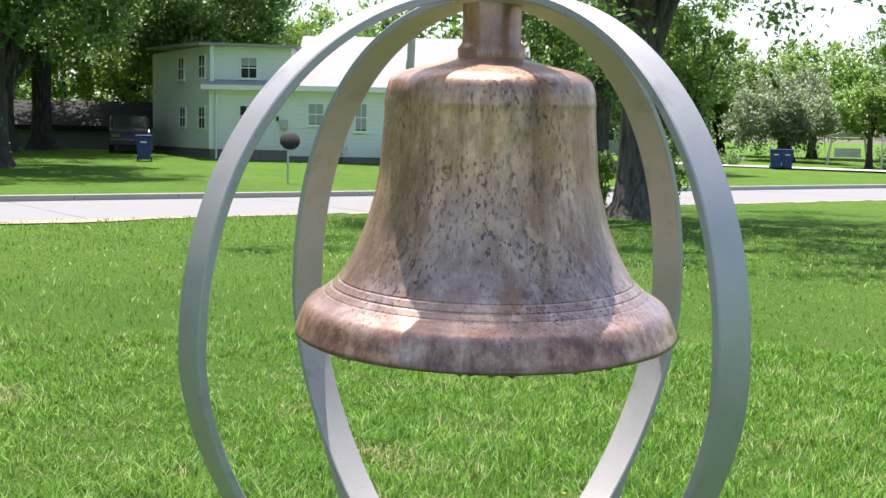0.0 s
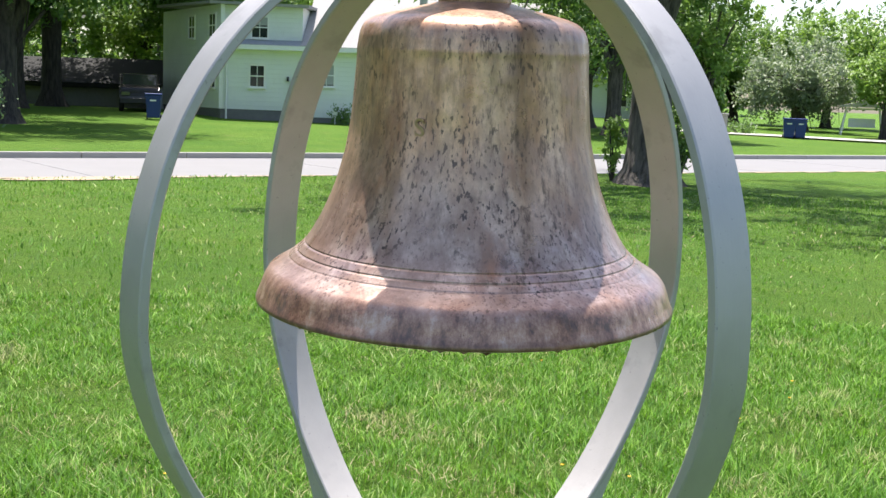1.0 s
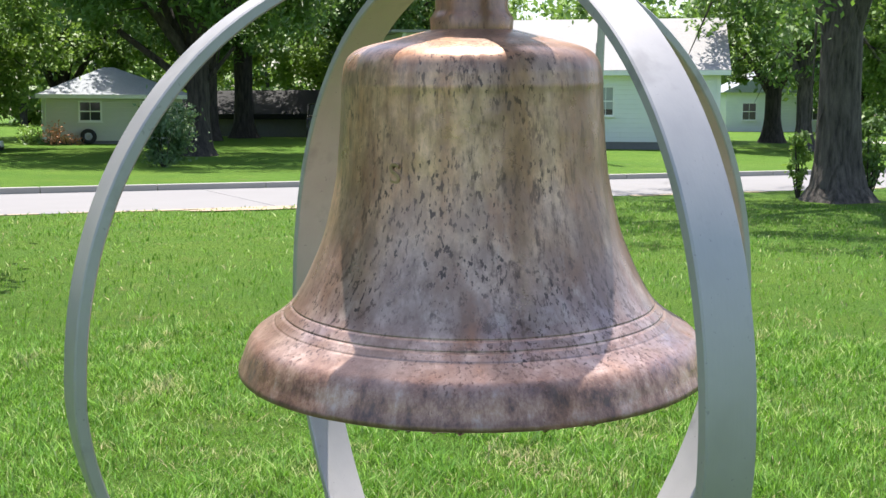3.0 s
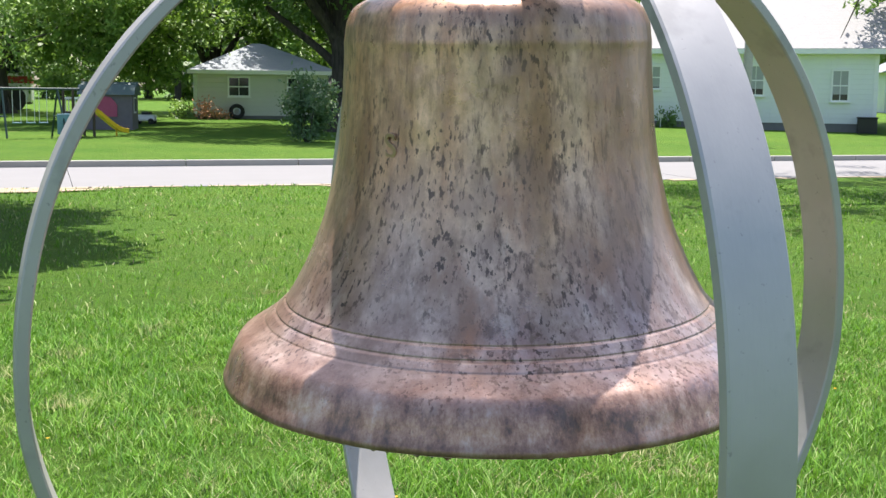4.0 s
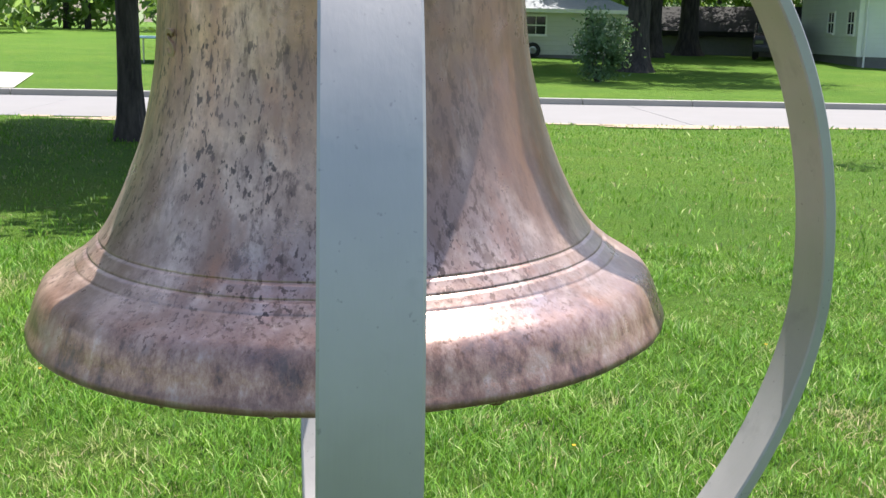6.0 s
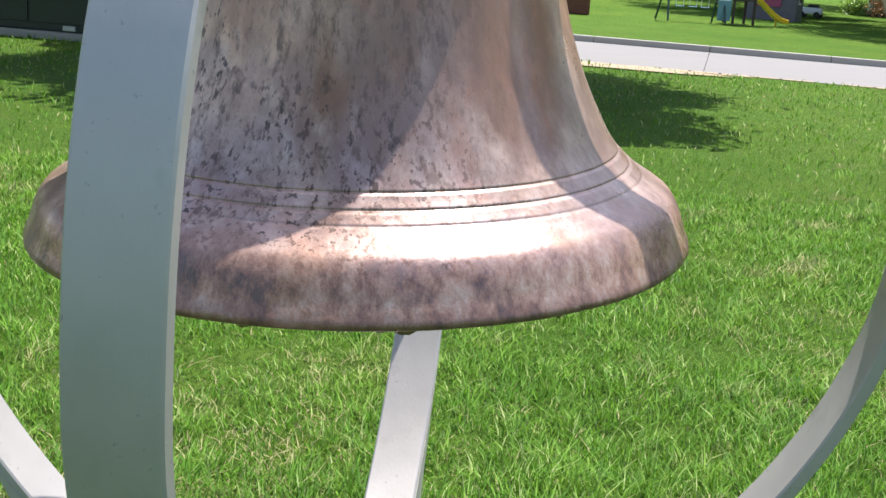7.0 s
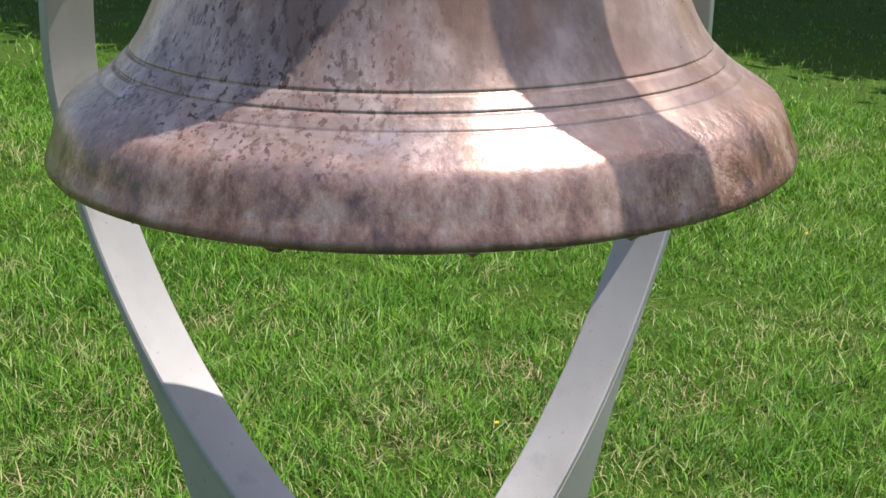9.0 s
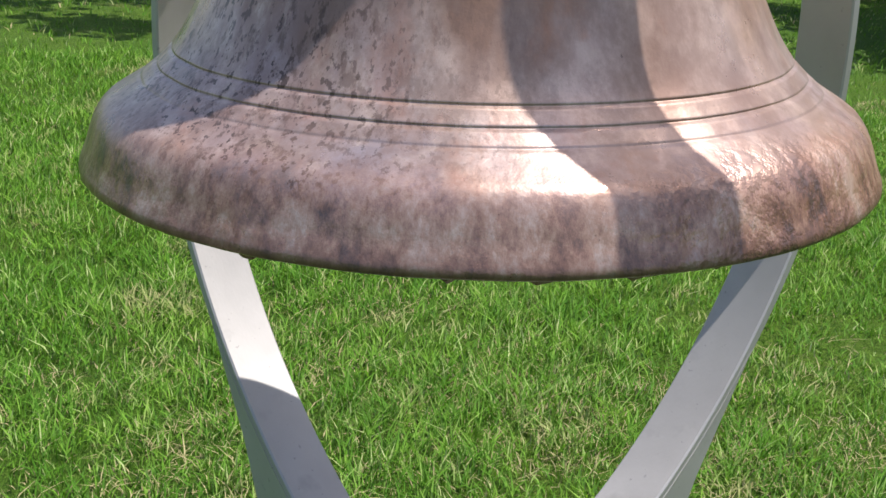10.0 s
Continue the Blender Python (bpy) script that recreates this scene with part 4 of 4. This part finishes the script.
def build_cabinet():
    c = empty("utility_cabinet", -17.3, 7.35, 0, 40)
    tagged(c, "dark green metal utility cabinet on a concrete pad", "utility cabinet")
    part("pad", box(-1.25, 1.25, -1.0, 1.0, -.05, .10, .02), KERB, c, "pale concrete pad")
    part("body", box(-1.05, 1.05, -.8, .8, .10, 1.45, .02), CAB_GREEN, c)
    part("cover", slope([(-1.08, -.84, 1.47), (1.08, -.84, 1.47), (1.08, .84, 1.56), (-1.08, .84, 1.56)], .06), CAB_GREEN, c)
    for x0, x1 in ((-.98, -.02), (.02, .98)):
        d = part("door", box(x0, x1, -.825, -.8, .22, 1.38, .008), CAB_GREEN, c)
        part("hinge", box(x1 - .16, x1 - .02, -.84, -.825, 1.18, 1.23), METAL, d)
        part("handle", box(x0 + .1, x0 + .13, -.85, -.825, .7, .85, .005), METAL, d)
    part("bracket", box(.55, .75, -.86, -.8, .12, .2, .01), METAL, c)
    part("side_panel", box(1.05, 1.07, -.6, .6, .25, 1.3, .006), CAB_GREEN, c)


build_cabinet()


def build_far_yard():
    x, y = 23.6, 68.8
    s = empty("garden_swing", x, y, land(x, y), -14)
    tagged(s, "white wooden garden swing frame with a small canopy", "garden swing")
    for px in (-1.0, 1.0):
        for py in (-.5, .5):
            part("leg", tube((px + (.18 if px > 0 else -.18), py * 1.3, 0), (px * .92, py * .2, 1.55), .05, .05, 6), WHITE, s)
    part("beam", box(-1.0, 1.0, -.06, .06, 1.5, 1.62), WHITE, s)
    part("bench", box(-.75, .75, -.25, .25, .48, .54), WHITE, s)
    part("bench_back", box(-.75, .75, .2, .26, .54, 1.0), WHITE, s)
    part("canopy", prism([(-1.3, 1.72), (0, 2.05), (1.3, 1.72), (1.3, 1.66), (-1.3, 1.66)], 1.3), POLE_GREY, s)
    x, y = 13.9, 62.2
    u = empty("gate_post", x, y, land(x, y))
    tagged(u, "short pale stone gate post beside the drive", "gate post")
    part("pillar", box(-.3, .3, -.3, .3, 0, .95, .03), KERB, u)
    part("cap", box(-.36, .36, -.36, .36, .95, 1.05, .03), KERB, u)
    x, y = 23.0, 61.6
    g = empty("sign_post", x, y, land(x, y))
    tagged(g, "thin wooden post with a small crossboard", "post")
    part("shaft", tube((0, 0, -.1), (0, 0, 2.0), .05, .05, 8), POLE_GREY, g)
    part("crossboard", box(-.45, .35, -.03, .03, 1.6, 1.75), POLE_GREY, g)
    h = empty("far_house", 9.5, 84, 0, 10)
    tagged(h, "distant white house glimpsed between the trees", "house")
    part("wall", box(-4, 4, 0, 6, .3, 3.4), SIDING, h)
    part("roof", prism([(-4.4, 3.35), (0, 5.3), (4.4, 3.35)], 6.8), ROOF, h).location = (0, 3, 0)
    window(h, -2.4, 1.5, 2.6, .9, -.01)
    window(h, 2.0, 1.5, 2.6, .9, -.01)
    bm = bmesh.new()
    bm.faces.new([bm.verts.new((px, py, land(px, py) + .03)) for px, py in ((9, 61.5), (30, 56), (31, 58.5), (10, 64))])
    tagged(part("far_drive", bm, GRAVEL), "pale drive across the far lawn", "driveway", kind="structure")
    hx, hy = 25.6, 64.8
    shrub("hedge", 15.0, 62.3, .7, .6, LEAF_DARK, 700, "low dark bush beside the pale gate post")
    shrub("hedge", hx, hy, 1.5, .7, LEAF, 1500, "low clipped green hedge beside the far drive")
    shrub("hedge", hx + 2.2, hy - .5, 1.5, .7, LEAF, 1500, "low clipped green hedge beside the far drive")


build_far_yard()

# ---- trees ----
tree("shade_tree", 3.95, 23.2, .42, 14, 7.4, 3.5, LEAF, 44000, .08, "large old shade tree with deeply furrowed grey trunk by the street", BARK, 7, 4.2, (0.0, 0), .8, 1.75, .14,
     heavy=((-2.0, .3, 4.4, .66), (1.8, -.2, 4.6, .66), (.2, 1.4, 4.6, .5)), clump=.6)
shrub("trunk_suckers", 4.62, 23.6, .34, 1.7, LEAF, 1100, "leafy green suckers growing beside the old trunk")
shrub("trunk_suckers", 3.3, 23.9, .2, 1.4, LEAF_LIGHT, 450, "leafy green shoots at the foot of the old trunk")
tree("lawn_tree", -11.67, 11.1, .165, 9.5, 4.7, 3.7, LEAF, 75000, .15, "young shade tree with a straight dark trunk on the lawn", BARK_DARK, 6, 3.2, (-.04, .02))
tree("lawn_tree", -15.2, .6, .22, 9.5, 5.2, 3.7, LEAF, 75000, .15, "leafy shade tree whose shadow falls on the lawn", BARK_DARK, 6, 3.2)
tree("yard_tree", -15.4, 38.7, .42, 14, 6.4, 4.6, LEAF_DARK, 52000, .125, "tall dark tree with a forked trunk beside the cottage", BARK_DARK, 6, 2.9, heavy=((-3.0, .2, 2.3, .45), (1.3, .2, 1.7, .26)))
tree("yard_tree", -19.4, 55.0, .46, 15, 6.8, 4.2, LEAF_DARK, 52000, .13, "tall tree with flared dark trunk in front of the garage", BARK_DARK, 6, 4.0)
tree("yard_tree", -13.2, 61.5, .42, 14, 5.5, 3.4, LEAF_DARK, 45000, .14, "leafy tree shading the back of the white house", BARK_DARK, 6, 4.6)
tree("yard_tree", -33.9, 44.4, .42, 11, 5.5, 2.2, LEAF, 22000, .13, "spreading tree with a leaning dark trunk over the play yard", BARK_DARK, 6, 2.2, (-.12, 0), .8, 1.5, .32)
tree("play_tree", -25.0, 38.9, .2, 8.5, 4.3, 1.9, LEAF_LIGHT, 45000, .11, "bright low-hanging tree over the play set", BARK_DARK, 7, 2.4, (0.02, -.05), .8, 1.4, .42)
tree("yard_tree", 6.4, 60.4, .42, 13, 5.0, 3.0, LEAF, 13000, .17, "leafy tree with a dark trunk across the street", BARK_DARK, 5)
tree("yard_tree", 6.9, 52.2, .36, 12, 4.4, 2.9, LEAF, 14000, .15, "leafy tree with a straight grey trunk across the street", BARK, 5)
tree("yard_tree", 10.9, 52.0, .16, 9, 2.0, 1.6, LEAF_LIGHT, 8000, .12, "light green leafy tree beyond the street", BARK, 6)
tree("willow", 20.9, 72.5, .45, 5.4, 3.2, 1.2, LEAF_GREY, 26000, .11, "pale grey-green willow with hanging foliage", BARK, 7, 1.4, (0, 0), 1.2, 1.5, .2)
tree("yard_tree", 23.6, 65.2, .16, 5.4, 2.0, 1.6, LEAF_LIGHT, 9000, .12, "bright yellow-green tree beside the garden swing", BARK_DARK, 6, 1.7)
tree("yard_tree", 28.9, 66.0, .4, 12, 4.4, 1.9, LEAF, 12000, .18, "dense green tree by the far garden", BARK_DARK, 6)
tree("yard_tree", -27.5, 52.0, .35, 12, 5.5, 2.0, LEAF, 15000, .17, "full green tree behind the cottage", BARK_DARK, 6)
tree("yard_tree", -19.4, 50.6, .3, 13, 4.8, 4.3, LEAF_DARK, 24000, .13, "dark tree rising behind the cottage roof", BARK_DARK, 6)


for tx, ty, th, tr, tm in ((13.5, 80, 9.5, 4.4, LEAF), (19.5, 84, 8.0, 4.4, LEAF), (25.5, 82, 8.0, 4.4, LEAF_LIGHT), (32, 80, 10, 4.6, LEAF), (38, 78, 11, 4.6, LEAF_LIGHT)):
    tree("garden_tree", tx, ty, .3, th, tr, 1.2, tm, 15000, .17, "round leafy green tree behind the far garden", BARK_DARK, 6, 1.5)
for tx, ty, th, tr in ((-25.5, 66, 12, 5.0), (-18.5, 68, 12, 5.0), (-12, 72, 12, 5.0)):
    tree("garden_tree", tx, ty, .3, th, tr, 1.6, LEAF_LIGHT, 17000, .16, "sunlit leafy tree behind the dark-roofed garage", BARK_DARK, 6, 1.8)


def build_woods():
    """The belt of trees that closes the view, with trunks in it."""
    rng = np.random.default_rng(21)
    for name, p0, p1, u0, u1, count, mt in (("far_woods", 84, 104, -95, 100, 70, LEAF), ("far_woods", 70, 80, -82, -18, 22, LEAF_LIGHT), ("far_woods", 88, 98, -40, 95, 40, LEAF_LIGHT), ("far_woods", 50, 64, -105, -52, 20, LEAF)):
        centers, radii, trunks = [], [], bmesh.new()
        for _ in range(count):
            u, p, h = rng.uniform(u0, u1), rng.uniform(p0, p1), rng.uniform(8, 14)
            x, y, _ = road_frame(u, p, 0)
            if abs(math.degrees(math.atan2(x, y)) - 16) < 8 and p > 60:
                h *= .8
            z = ground_at(min(p, 140))
            add_tube(trunks, (x, y, z - .2), (x, y, z + h * .6), .28, .12, 7)
            for _ in range(14):
                centers.append((x + rng.normal(0, 2.2), y + rng.normal(0, 2.2), z + rng.uniform(.06, 1) * h))
                radii.append(rng.uniform(.5, 1.1))
        ob = empty(name)
        tagged(ob, "distant belt of mixed green trees and undergrowth", "woods", kind="stuff")
        part("trunks", trunks, BARK_DARK, ob)
        soup("foliage", leaf_cloud(np.array(centers), np.array(radii), count * 750, .44, rng), mt, ob)


build_woods()


# ---- grass blades ----
def build_grass():
    rng = np.random.default_rng(4)

    def blades(n, r0, r1, power, a0, a1, height, width, bend):
        r = r0 + (r1 - r0) * rng.uniform(0, 1, n) ** power
        a = np.radians(rng.uniform(a0, a1, n))
        x, y = r * np.cos(a), r * np.sin(a)
        p = RP.x * x + RP.y * y
        lump = np.sin(x * 2.1 + 1.7 * np.sin(y * 1.3)) * np.sin(y * 2.4 + 1.1 * np.sin(x * 1.9)) + .6 * np.sin(x * 6.3 + y * 2.2) * np.sin(y * 5.7 - x * 1.4)
        tuft = np.sin(x * 15 + 2.6 * np.sin(y * 5.3)) * np.sin(y * 17 + 2.2 * np.sin(x * 6.1))
        keep = (p < ROAD_NEAR - .12 - .15 * rng.uniform(0, 1, n)) & (np.hypot(x, y) > .2) & (rng.uniform(0, 1, n) < .74 + .2 * lump + .3 * tuft)
        x, y, r = x[keep], y[keep], r[keep]
        n = len(x)
        lump, tuft = lump[keep], tuft[keep]
        h = height * rng.uniform(.35, 1.25, n) * (1 + .3 * lump + .35 * tuft)
        w = width * rng.uniform(.7, 1.3, n) * (1 + r / 9)
        t = rng.uniform(0, 2 * np.pi, n)
        lean = bend * rng.uniform(.1, 1.2, n) * h
        dx, dy = np.cos(t), np.sin(t)
        t2 = t + rng.uniform(.6, 2.5, n)
        lx, ly = np.cos(t2) * lean, np.sin(t2) * lean
        z0 = np.full(n, -.012)
        base_a = np.stack([x - dx * w / 2, y - dy * w / 2, z0], 1)
        base_b = np.stack([x + dx * w / 2, y + dy * w / 2, z0], 1)
        mid_a = np.stack([x - dx * w * .4 + lx * .3, y - dy * w * .4 + ly * .3, h * .5], 1)
        mid_b = np.stack([x + dx * w * .4 + lx * .3, y + dy * w * .4 + ly * .3, h * .5], 1)
        tip = np.stack([x + lx, y + ly, h], 1)
        return np.stack([(base_a + base_b) / 2, mid_b, tip, mid_a], 1)

    green = np.concatenate([blades(540000, .1, 8, .74, 55, 245, .052, .0046, 1.25), blades(110000, 5.0, 22, .8, 50, 240, .05, .0075, 1.0), blades(16000, .1, 3, .7, 268, 400, .055, .0045, 1.1)])
    grass = soup("grass", green, BLADES)
    tagged(grass, "fresh green blades of mown lawn grass", "grass", kind="stuff")
    tufts = []
    spots = [(rng.uniform(1.2, 9), rng.uniform(60, 228)) for _ in range(60)] + [(rng.uniform(1.1, 3.0), rng.uniform(140, 228)) for _ in range(48)]
    for r, a in spots:
        f = blades(int(rng.uniform(120, 480)), .2, rng.uniform(.32, .6), .7, 0, 360, .026, .0042, 2.4)
        tufts.append(f + np.array([r * math.cos(radians(a)), r * math.sin(radians(a)), 0]))
    dry = np.concatenate(tufts + [blades(9000, .2, 7, .7, 40, 235, .034, .0042, 1.8), blades(4000, 6, 18, .8, 45, 225, .036, .007, 1.4)])
    tagged(soup("dry_grass", dry, DRY), "dry straw-coloured clippings lying in the lawn", "dry grass", kind="stuff")
    bits = bmesh.new()
    r2 = random.Random(12)
    for _ in range(16):
        a, r = radians(r2.uniform(60, 210)), r2.uniform(1.5, 6)
        c = (r * math.cos(a), r * math.sin(a), .06)
        for k in range(7):
            t = k * .9
            add_tube(bits, c, (c[0] + .008 * math.cos(t), c[1] + .008 * math.sin(t), .063), .003, .0015, 4)
    tagged(part("dandelions", bits, YELLOW), "tiny yellow dandelion heads in the lawn", "dandelion", kind="stuff")


build_grass()
